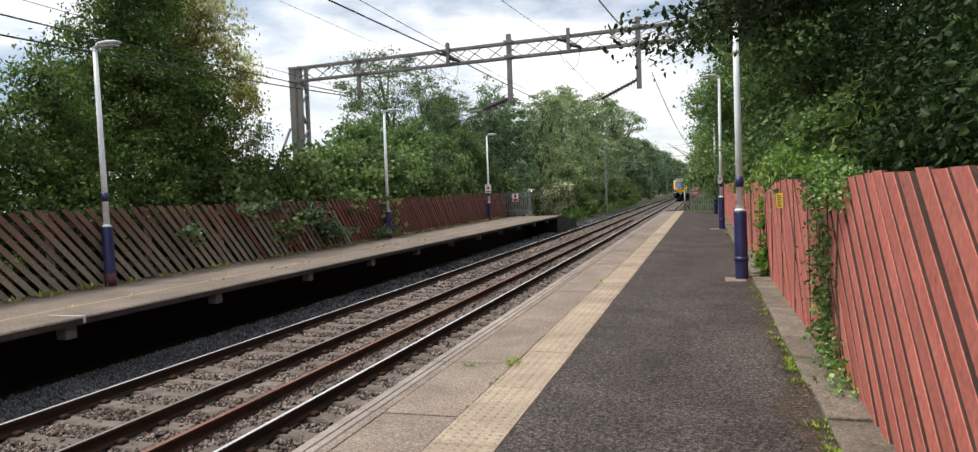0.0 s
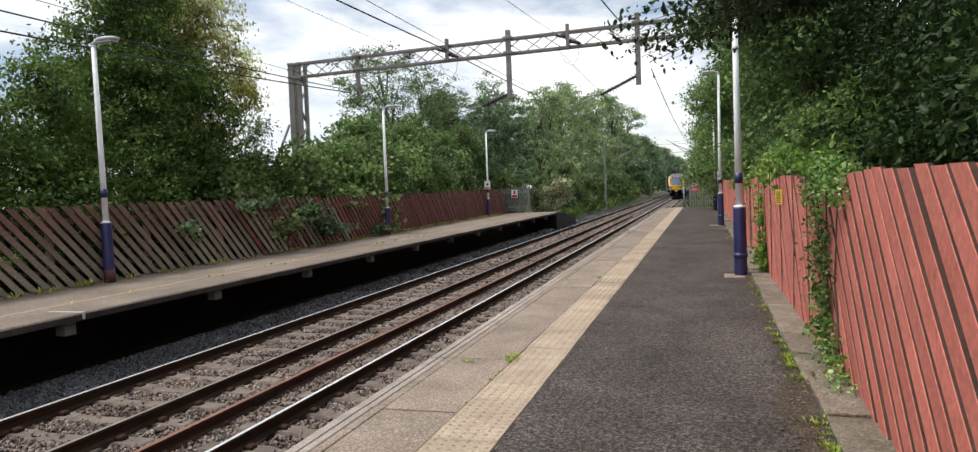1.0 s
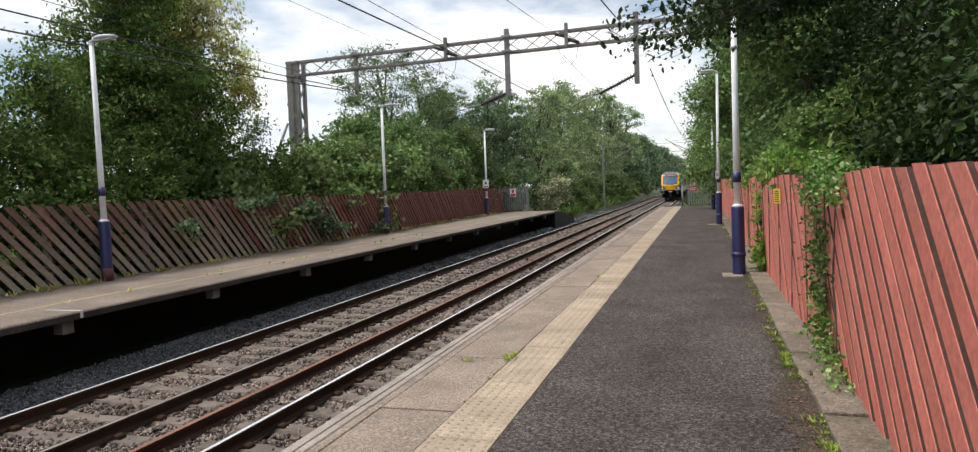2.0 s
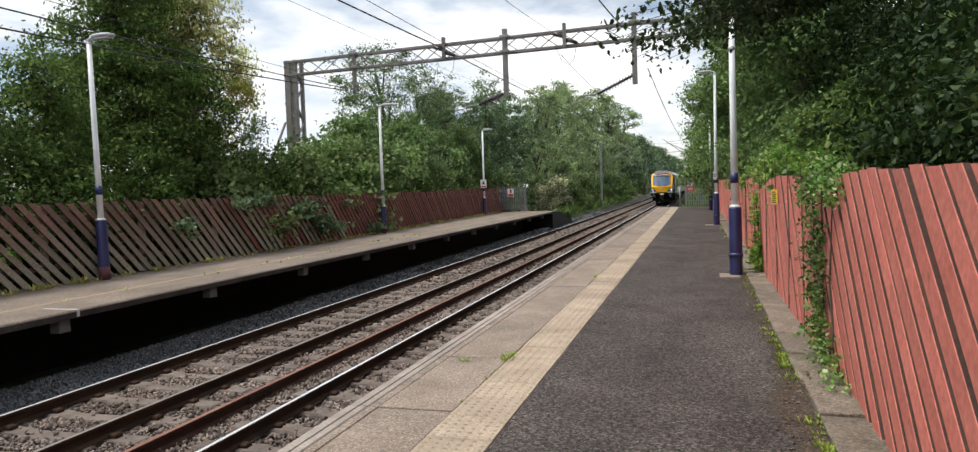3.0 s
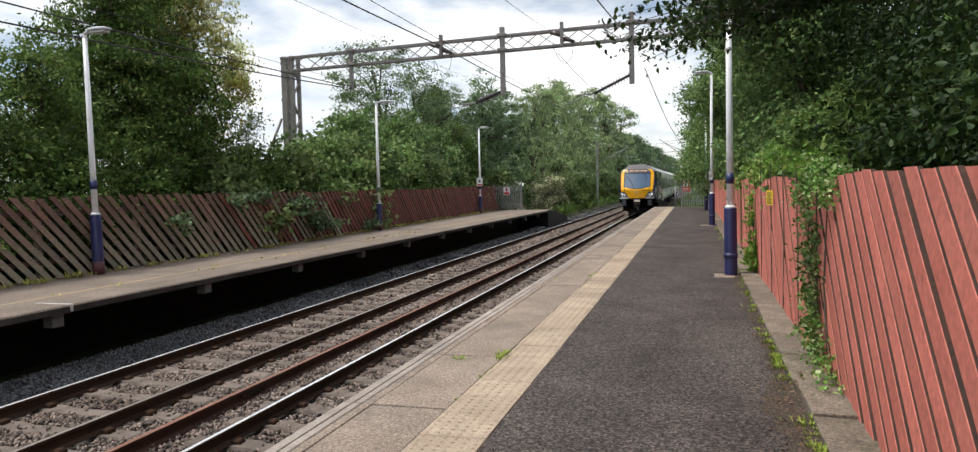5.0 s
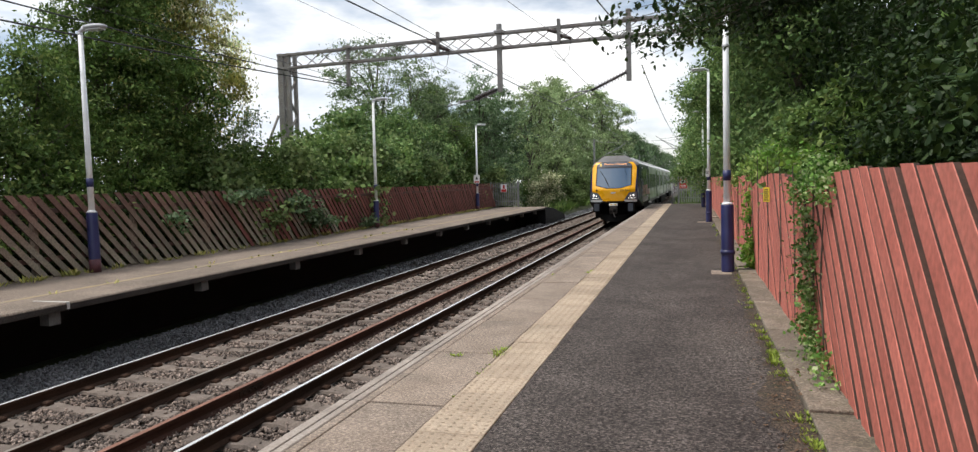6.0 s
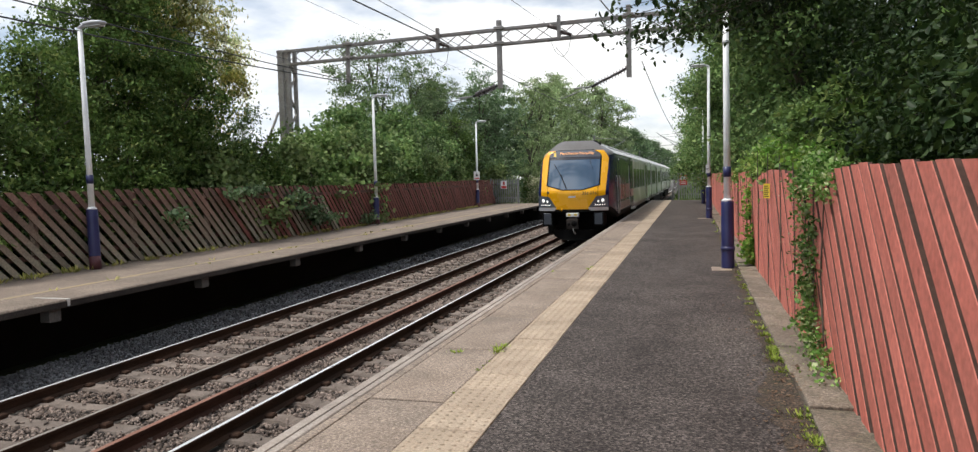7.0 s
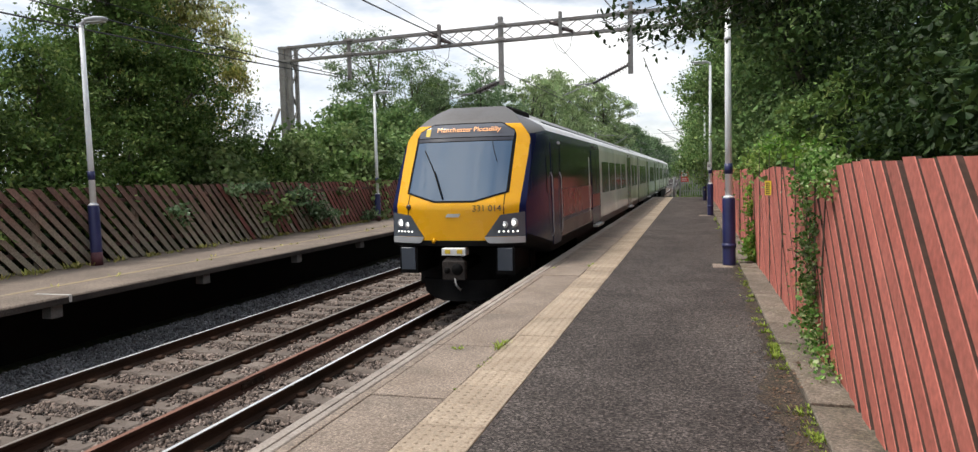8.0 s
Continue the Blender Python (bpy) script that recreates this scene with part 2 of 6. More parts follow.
M["gantry"] = mat("weathered_grey_steel", (0.20, 0.19, 0.18), (0.29, 0.28, 0.27), 2.2, 0.65, 0.2, 40, metal=0.2, c3=(0.13, 0.085, 0.06), stain=0.75)
M["wire"] = mat("dark_wire", (0.035, 0.035, 0.037), (0.06, 0.06, 0.06), 3, 0.55, 0.0, 50, metal=0.4, grain=0.0)
M["insulator"] = mat("brown_insulator", (0.05, 0.035, 0.03), (0.075, 0.055, 0.05), 8, 0.3, 0.0, 50, grain=0.0)
M["yellow_sign"] = mat("yellow_sign", (0.72, 0.50, 0.03), (0.80, 0.57, 0.05), 8, 0.5, 0.05, 60, grain=0.05)
M["white_sign"] = mat("white_sign", (0.70, 0.70, 0.70), (0.78, 0.78, 0.77), 8, 0.5, 0.05, 60, grain=0.05)
M["red_sign"] = mat("red_sign", (0.55, 0.04, 0.035), (0.62, 0.06, 0.05), 8, 0.5, 0.05, 60, grain=0.05)
M["black"] = mat("black_print", (0.02, 0.02, 0.02), (0.03, 0.03, 0.03), 8, 0.6, 0.0, 60, grain=0.0)
M["train_yellow"] = mat("warning_yellow_paint", (0.84, 0.40, 0.004), (0.90, 0.45, 0.006), 1.5, 0.28, 0.03, 40, c3=(0.70, 0.34, 0.015), stain=0.3, grain=0.06)
M["train_navy"] = mat("navy_train_paint", (0.009, 0.012, 0.052), (0.013, 0.017, 0.066), 1.2, 0.20, 0.0, 40, grain=0.0, ior=1.2)
M["train_white"] = mat("pale_grey_train_paint", (0.72, 0.75, 0.72), (0.80, 0.82, 0.79), 0.8, 0.14, 0.02, 40, c3=(0.58, 0.58, 0.53), stain=0.6, grain=0.05)
# Grey base includes the sky reflected in the display's front
M["display_face"] = mat("sky_grey_display_front", (0.11, 0.116, 0.135), (0.13, 0.136, 0.155), 1, 0.14, 0.0, 40, grain=0.0)
M["display_glass"] = mat("smoky_display_glass", (0.045, 0.047, 0.058), (0.055, 0.057, 0.07), 1, 0.2, 0.0, 40, grain=0.0)
M["train_nose_roof"] = mat("dirty_brown_grey_nose_roof", (0.12, 0.113, 0.108), (0.16, 0.152, 0.146), 1.5, 0.42, 0.08, 40, c3=(0.09, 0.072, 0.058), stain=0.9, grain=0.15)
M["train_door"] = mat("grey_green_door_paint", (0.20, 0.215, 0.20), (0.26, 0.275, 0.26), 1.0, 0.2, 0.02, 40, c3=(0.16, 0.16, 0.14), stain=0.5, grain=0.05)
# Spare rail's rusted top, its highlight brightened into the colour
M["rail_orange"] = mat("orange_brown_rail_top", (0.20, 0.088, 0.058), (0.27, 0.132, 0.092), 6, 0.6, 0.3, 120, c3=(0.15, 0.07, 0.05), stretch=(1, 0.2, 1))
M["train_roof"] = mat("pale_grey_roof", (0.64, 0.64, 0.64), (0.76, 0.76, 0.76), 1.0, 0.40, 0.1, 40, c3=(0.46, 0.43, 0.40), stain=0.8, grain=0.15)
# Maroon stands in for the red fence mirrored in the navy flank
M["train_red"] = mat("fence_reflection_maroon", (0.20, 0.035, 0.04), (0.26, 0.05, 0.055), 1.2, 0.3, 0.03, 40, c3=(0.15, 0.04, 0.05), stain=0.5, grain=0.06)
M["sill"] = mat("grey_brown_lower_stripe", (0.15, 0.135, 0.125), (0.24, 0.22, 0.205), 1.6, 0.5, 0.05, 40, c3=(0.10, 0.08, 0.066), stain=0.9)
M["step"] = mat("pale_step_board", (0.50, 0.49, 0.47), (0.60, 0.59, 0.57), 3, 0.6, 0.1, 50)
M["train_skirt"] = mat("dirty_grey_skirt", (0.105, 0.093, 0.085), (0.17, 0.155, 0.145), 1.2, 0.6, 0.1, 40, c3=(0.075, 0.06, 0.05), stain=0.8)
M["train_dark"] = mat("black_underframe", (0.005, 0.005, 0.0055), (0.012, 0.0115, 0.011), 3, 0.75, 0.2, 40, ior=1.18)
M["pod"] = mat("grey_blue_buffer_paint", (0.050, 0.062, 0.080), (0.068, 0.080, 0.10), 2, 0.45, 0.0, 40, grain=0.0)
M["silver"] = mat("silver_trim", (0.48, 0.49, 0.50), (0.56, 0.57, 0.58), 1.5, 0.35, 0.0, 40, metal=0.3, grain=0.0)
# Blue base colour includes the sky reflected in the windscreen
M["glass"] = mat("sky_tinted_glass", (0.048, 0.092, 0.155), (0.055, 0.104, 0.172), 1, 0.06, 0.0, 40, grain=0.0, ior=2.1)
M["side_glass"] = mat("side_window_glass", (0.009, 0.011, 0.018), (0.012, 0.015, 0.023), 1, 0.10, 0.0, 40, grain=0.0, ior=1.22)
M["lens"] = mat("headlight_cover", (0.085, 0.098, 0.115), (0.115, 0.13, 0.15), 4, 0.08, 0.0, 40, grain=0.0)
M["headlight"] = glow("headlight_glow", (1.0, 0.97, 0.90), 1.3)
M["dim_lamp"] = glow("dim_headlight_glow", (1.0, 0.98, 0.93), 1.25)
M["led"] = glow("orange_led", (1.0, 0.46, 0.18), 0.42)
# Darkened leaves: shade in the right-hand growth is put into the colour
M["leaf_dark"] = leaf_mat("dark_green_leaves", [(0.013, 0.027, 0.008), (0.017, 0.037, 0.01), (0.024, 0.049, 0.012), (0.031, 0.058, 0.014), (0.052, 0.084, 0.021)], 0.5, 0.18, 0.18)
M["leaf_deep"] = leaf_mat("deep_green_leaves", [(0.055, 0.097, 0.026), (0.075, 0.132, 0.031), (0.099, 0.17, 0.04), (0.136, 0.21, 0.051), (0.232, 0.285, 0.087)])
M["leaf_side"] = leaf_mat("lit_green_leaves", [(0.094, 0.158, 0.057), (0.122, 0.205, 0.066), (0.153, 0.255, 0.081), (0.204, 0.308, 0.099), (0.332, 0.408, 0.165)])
M["leaf_shrub"] = leaf_mat("shrub_green_leaves", [(0.091, 0.152, 0.058), (0.118, 0.197, 0.068), (0.148, 0.244, 0.082), (0.197, 0.297, 0.104), (0.32, 0.392, 0.169)])
M["leaf_fresh"] = leaf_mat("yellow_green_sycamore_leaves", [(0.087, 0.163, 0.039), (0.148, 0.250, 0.054), (0.209, 0.326, 0.072), (0.296, 0.403, 0.108), (0.435, 0.480, 0.180)])
M["leaf_mid"] = leaf_mat("mid_green_leaves", [(0.091, 0.145, 0.073), (0.119, 0.195, 0.093), (0.154, 0.244, 0.108), (0.198, 0.287, 0.14), (0.301, 0.373, 0.246)])
M["leaf_pale"] = leaf_mat("grey_green_leaves", [(0.121, 0.169, 0.064), (0.151, 0.218, 0.076), (0.182, 0.254, 0.088), (0.22, 0.286, 0.107), (0.306, 0.354, 0.154)])
M["leaf_sycamore"] = leaf_mat("mixed_green_sycamore_leaves", [(0.098, 0.162, 0.054), (0.123, 0.203, 0.062), (0.156, 0.249, 0.072), (0.203, 0.3, 0.094), (0.311, 0.381, 0.158)])
M["leaf_grey"] = leaf_mat("dull_grey_green_leaves", [(0.1, 0.15, 0.074), (0.125, 0.187, 0.085), (0.156, 0.229, 0.101), (0.196, 0.268, 0.127), (0.289, 0.351, 0.188)])
M["leaf_willow"] = leaf_mat("pale_willow_leaves", [(0.179, 0.242, 0.116), (0.222, 0.31, 0.137), (0.269, 0.362, 0.159), (0.324, 0.408, 0.192), (0.449, 0.505, 0.277)])
M["leaf_gold"] = leaf_mat("olive_green_leaves", [(0.24, 0.258, 0.076), (0.321, 0.339, 0.09), (0.407, 0.405, 0.106), (0.519, 0.465, 0.144), (0.741, 0.636, 0.294)])
M["leaf_bright"] = leaf_mat("fresh_green_leaves", [(0.068, 0.162, 0.024), (0.121, 0.257, 0.034), (0.176, 0.338, 0.054), (0.270, 0.405, 0.068), (0.095, 0.203, 0.041)])
M["ivy"] = leaf_mat("ivy_leaves", [(0.05, 0.132, 0.024), (0.106, 0.228, 0.041), (0.175, 0.318, 0.066), (0.269, 0.39, 0.126), (0.525, 0.564, 0.336)], 0.4, 0.2)
M["blossom"] = leaf_mat("cream_flowers", [(0.428, 0.505, 0.233), (0.777, 0.777, 0.486), (1.011, 0.933, 0.642), (0.292, 0.428, 0.136)], 0.6, 0.3)
M["leaf_cream"] = leaf_mat("green_leaves_with_cream_flowers", [(0.10, 0.15, 0.05), (0.20, 0.25, 0.10), (0.60, 0.58, 0.38), (0.80, 0.76, 0.55)])
M["moss"] = leaf_mat("yellow_green_moss_and_weeds", [(0.14, 0.21, 0.03), (0.23, 0.32, 0.045), (0.33, 0.42, 0.07), (0.42, 0.48, 0.12)], 0.6, 0.2)
M["dead_leaf"] = leaf_mat("fallen_brown_leaves", [(0.11, 0.065, 0.04), (0.17, 0.11, 0.07), (0.08, 0.05, 0.033), (0.24, 0.17, 0.11)], 0.7, 0.1)


# ---- mesh helpers ----
def mesh(name, verts, faces, mats, index=None, smooth=False):
    me = bpy.data.meshes.new(name)
    verts = np.asarray(verts, dtype=np.float32)
    if isinstance(faces, np.ndarray):
        n, k = faces.shape
        me.vertices.add(len(verts))
        me.vertices.foreach_set("co", verts.ravel())
        me.loops.add(n * k)
        me.loops.foreach_set("vertex_index", faces.astype(np.int32).ravel())
        me.polygons.add(n)
        me.polygons.foreach_set("loop_start", np.arange(0, n * k, k, dtype=np.int32))
        me.update(calc_edges=True)
    else:
        me.from_pydata([tuple(v) for v in verts], [], faces)
    for m in mats if isinstance(mats, (list, tuple)) else [mats]:
        me.materials.append(m)
    if index is not None:
        me.polygons.foreach_set("material_index", np.asarray(index, dtype=np.int32))
    if smooth:
        me.polygons.foreach_set("use_smooth", np.ones(len(me.polygons), dtype=bool))
    me.update()
    return me


def thing(name, label, category, at=(0, 0, 0), group="", kind=""):
    """An Empty that carries the parts of one thing."""
    ob = new(name)
    ob.location = at
    return tagged(ob, label, category, group, kind)


def put(name, me, parent=None, m=None, label=""):
    ob = new(name, me)
    if parent is not None:
        ob.parent = parent
    if m is not None:
        ob.matrix_basis = m
    if label:
        ob["label"] = label
    return ob


def part(name, bm, material, parent, label="", smooth=False):
    me = bpy.data.meshes.new(name)
    bm.to_mesh(me)
    bm.free()
    me.materials.append(material)
    if smooth:
        me.polygons.foreach_set("use_smooth", np.ones(len(me.polygons), dtype=bool))
    return put(name, me, parent, None, label)


def chamfered(x0, x1, y0, y1, z0, z1, c=0.01):
    """A block with chamfered edges all round its top and sides."""
    v, f = [], []
    for z, d in ((z0, 0), (z1 - c, 0), (z1, c)):
        v += [(x0 + d, y0 + d, z), (x1 - d, y0 + d, z), (x1 - d, y1 - d, z), (x0 + d, y1 - d, z)]
    f = [(3, 2, 1, 0), (8, 9, 10, 11)]
    for k in (0, 4):
        for i in range(4):
            j = (i + 1) % 4
            f.append((k + i, k + j, k + 4 + j, k + 4 + i))
    return v, f


def block(name, x0, x1, y0, y1, z0, z1, material, parent=None, c=0.01, label=""):
    v, f = chamfered(x0, x1, y0, y1, z0, z1, c)
    return put(name, mesh(name, v, f, material), parent, None, label)


def join(pieces):
    """Several (verts, faces) as one."""
    v, f = [], []
    for a, b in pieces:
        k = len(v)
        v += list(a)
        f += [tuple(i + k for i in q) for q in b]
    return v, f


def tube(points, radii, sides=8, caps=True):
    """A tapered tube along points."""
    pts = [Vector(q) for q in points]
    if not isinstance(radii, (list, tuple)):
        radii = [radii] * len(pts)
    v, f = [], []
    ref = None
    for i, q in enumerate(pts):
        d = (pts[min(i + 1, len(pts) - 1)] - pts[max(i - 1, 0)]).normalized()
        if ref is None:
            ref = d.orthogonal().normalized()
        a = (ref - d * ref.dot(d)).normalized()
        b = d.cross(a)
        ref = a
        for s in range(sides):
            t = 2 * math.pi * s / sides
            v.append(tuple(q + (a * math.cos(t) + b * math.sin(t)) * radii[i]))
    for i in range(len(pts) - 1):
        for s in range(sides):
            n = (s + 1) % sides
            f.append((i * sides + s, i * sides + n, (i + 1) * sides + n, (i + 1) * sides + s))
    if caps:
        f.append(tuple(range(sides))[::-1])
        f.append(tuple(range((len(pts) - 1) * sides, len(pts) * sides)))
    return v, f


def put_tube(name, points, radii, material, parent=None, sides=8, label=""):
    v, f = tube(points, radii, sides)
    return put(name, mesh(name, v, f, material, smooth=True), parent, None, label)


def prism(outline, x0, x1):
    """An outline in (y, z) pushed from x0 to x1."""
    n = len(outline)
    v = [(x0, y, z) for y, z in outline] + [(x1, y, z) for y, z in outline]
    f = [tuple(range(n))[::-1], tuple(range(n, 2 * n))]
    f += [(i, (i + 1) % n, n + (i + 1) % n, n + i) for i in range(n)]
    return v, f


def slab_xz(outline, y0, y1):
    """An outline in (x, z) pushed from y0 to y1."""
    n = len(outline)
    v = [(x, y0, z) for x, z in outline] + [(x, y1, z) for x, z in outline]
    f = [tuple(range(n)), tuple(range(n, 2 * n))[::-1]]
    f += [((i + 1) % n, i, n + i, n + (i + 1) % n) for i in range(n)]
    return v, f


def leaf_mesh(name, centres, size, material, rng, droop=0.4, wide=0.5, oval=False):
    """One folded leaf blade at each centre."""
    n = len(centres)
    d = rng.normal(size=(n, 3))
    d[:, 2] -= droop
    d /= np.linalg.norm(d, axis=1)[:, None]
    u = np.cross(d, rng.normal(size=(n, 3)) + (0, 0, 1.3))  # blades lie flat more often than on edge
    u /= np.linalg.norm(u, axis=1)[:, None]
    w = np.cross(d, u)
    s = (size * rng.uniform(0.6, 1.35, n))[:, None]
    if oval:  # pointed oval blade with a folded midrib and a bent tip
        a, b, c = d * s, u * s * wide * 0.5, w * s
        v = np.stack([centres, centres + a * 0.28 + b * 0.85 + c * 0.09, centres + a * 0.62 + b * 0.8 + c * 0.07, centres + a - c * 0.10, centres + a * 0.62 - b * 0.8 + c * 0.07, centres + a * 0.28 - b * 0.85 + c * 0.09], 1)
        k = 6 * np.arange(n)[:, None]
        f = np.concatenate([k + np.array([[0, 1, 2, 3]]), k + np.array([[0, 3, 4, 5]])])
        return mesh(name, v.reshape(-1, 3), f, material)
    v = np.stack([centres, centres + d * s * 0.5 + u * s * wide * 0.5 + w * s * 0.10, centres + d * s, centres + d * s * 0.5 - u * s * wide * 0.5 + w * s * 0.10], 1)
    return mesh(name, v.reshape(-1, 3), np.arange(4 * n).reshape(n, 4), material)


def blob_points(rng, blobs, clumps, per, spread):
    """Leaf centres: clumps near the skins of ellipsoids, with ragged radii."""
    blobs = np.asarray(blobs, float)
    vol = blobs[:, 3] * blobs[:, 4] * blobs[:, 5]
    pick = rng.choice(len(blobs), clumps, p=vol ** 0.75 / (vol ** 0.75).sum())
    d = rng.normal(size=(clumps, 3))
    d /= np.linalg.norm(d, axis=1)[:, None]
    r = rng.uniform(0.45, 1.0, clumps) ** 0.6 * rng.uniform(0.85, 1.15, clumps)
    c = blobs[pick, :3] + d * blobs[pick, 3:] * r[:, None]
    size = rng.uniform(0.55, 1.4, clumps)
    n = rng.poisson(per, clumps)
    who = np.repeat(np.arange(clumps), n)
    off = rng.normal(size=(len(who), 3)) * spread * size[who][:, None]
    off[:, 2] *= 0.5
    return c[who] + off, c


# ---- ground and track ----
RAIL = -0.92                 # railhead level; the platforms' surface is 0
NEAR_TRACK, FAR_TRACK = -4.025, -7.20
EDGE, FAR_EDGE = -2.54, -8.70


def far_fence_x(y):
    return -11.52 - max(0.0, y - 18) * 0.028


def build_ground():
    xs = np.concatenate([np.linspace(-420, -30, 14), np.linspace(-26, -14, 7), np.linspace(-13, 4, 52), np.linspace(6, 30, 9), np.linspace(50, 420, 12)])
    ys = np.concatenate([np.linspace(-60, 0, 10), np.linspace(2, 80, 60), np.linspace(90, 1500, 40)])
    v = []
    for y in ys:
        far = min(1.0, max(0.0, (y - 50) / 6))
        for x in xs:
            left, right = -11.7 + 2.6 * far, 0.75 - 2.2 * far
            a = min(1, max(0, (left - x) / 1.2)) + min(1, max(0, (x - right) / 0.6))
            z = -1.26 + 1.2 * (a * a * (3 - 2 * a)) * (1 - 0.5 * far)
            v.append((x, y, z + 0.05 * noise.noise((x * 0.6, y * 0.6, 0)) * (abs(x + 5.6) > 5)))
    nx = len(xs)
    i, j = np.meshgrid(np.arange(len(ys) - 1), np.arange(nx - 1), indexing="ij")
    k = (i * nx + j).ravel()
    f = np.stack([k, k + 1, k + nx + 1, k + nx], 1)
    tagged(put("ground", mesh("ground", v, f, M["soil"], smooth=True)), "dark soil and low weeds beside the railway", "ground", kind="structure")


build_ground()


def rail_mesh(name, y0, y1, head, body, bright=0.024):
    """Flat-bottom rail; its head top is a material of its own."""
    half = [(0.0, 0.0), (bright, -0.0004), (0.031, -0.0015), (0.0345, -0.006), (0.035, -0.034), (0.012, -0.048), (0.009, -0.125), (0.066, -0.147), (0.070, -0.158)]
    prof = [(x, z) for x, z in half] + [(-x, z) for x, z in half[:0:-1]]
    ys = np.linspace(y0, y1, 40)
    n = len(prof)
    v = [(x, y, z) for y in ys for x, z in prof]
    f, idx = [], []
    for a in range(len(ys) - 1):
        for i in range(n):
            j = (i + 1) % n
            f.append((a * n + i, a * n + j, (a + 1) * n + j, (a + 1) * n + i))
            idx.append(1 if max(abs(prof[i][0]), abs(prof[j][0])) < bright + 0.0005 and prof[i][1] > -0.01 else 0)
    f.append(tuple(range(n)))
    f.append(tuple(range((len(ys) - 1) * n, len(ys) * n))[::-1])
    idx += [0, 0]
    return mesh(name, v, f, [body, head], idx)


def sleeper_mesh():
    prof = [(-1.25, -0.20), (1.25, -0.20), (1.25, -0.03), (1.22, 0.0), (0.45, 0.0), (0.38, -0.025), (-0.38, -0.025), (-0.45, 0.0), (-1.22, 0.0), (-1.25, -0.03)]
    v = [(x, y, z) for y, g in ((-0.135, 0.03), (-0.115, 0.0), (0.115, 0.0), (0.135, 0.03)) for x, z in [(a, b - (g if b > -0.1 else 0)) for a, b in prof]]
    n, f = len(prof), []
    for k in range(3):
        for i in range(n):
            j = (i + 1) % n
            f.append((k * n + j, k * n + i, (k + 1) * n + i, (k + 1) * n + j))
    f += [tuple(range(n)), tuple(range(3 * n, 4 * n))[::-1]]
    return mesh("sleeper", v, f, M["sleeper"])


SLEEPER, SLEEPER_0, PITCH = sleeper_mesh(), 5.98, 0.662
CLIPS = mesh("rail_clips", *join([chamfered(s * 0.752 + d - 0.05, s * 0.752 + d + 0.05, -0.055, 0.055, -0.01, 0.045, 0.015) for s in (-1, 1) for d in (-0.105, 0.105)]), M["rust"])


def track(name, x, label, heads):
    t = thing(name, label, "railway track", (x, 0, RAIL), kind="structure")
    for s, h in zip((-1, 1), heads):
        put("rail", rail_mesh("rail", -12, 700, M[h], M["rust"]), t, pose(s * 0.752, 0, 0), "steel rail with a worn bright head")
    for k in range(-32, 185):
        y = SLEEPER_0 + k * PITCH
        put("sleeper", SLEEPER, t, pose(0, y, -0.160 + random.uniform(-0.008, 0.008), 0, 0, random.uniform(-0.5, 0.5)))
        if -4 < k < 60:
            put("rail_clip", CLIPS, t, pose(0, y, -0.160))
    return t


track("near_track", NEAR_TRACK, "near railway track on concrete sleepers in stone ballast", ("steel", "steel"))
track("far_track", FAR_TRACK, "far railway track on concrete sleepers in stone ballast", ("steel", "dull_steel"))
spare = thing("spare_rail", "rusty red-brown spare rail lying between the two tracks", "rail", (-5.545, 0, RAIL - 0.015))
put("rail", rail_mesh("rail", -10, 60, M["rail_orange"], M["old_rust"], 0.0308), spare)
fish = []
for s in (-1, 1):
    fish.append(chamfered(s * 0.022 - 0.012, s * 0.022 + 0.012, 7.97, 8.49, -0.125, -0.045, 0.006))
    for k in range(4):
        fish.append(chamfered(s * 0.045 - 0.014, s * 0.045 + 0.014, 8.02 + k * 0.13, 8.05 + k * 0.13, -0.10, -0.07, 0.006))
put("fishplate", mesh("fishplate", *join(fish), M["rust"]), spare)


def ballast_level(x):
    z = RAIL - 0.212
    if x < -8.35:
        z += min(0.10, (-8.35 - x) * 0.16)
    if -6.3 < x < -4.95:
        z += 0.015
    return z


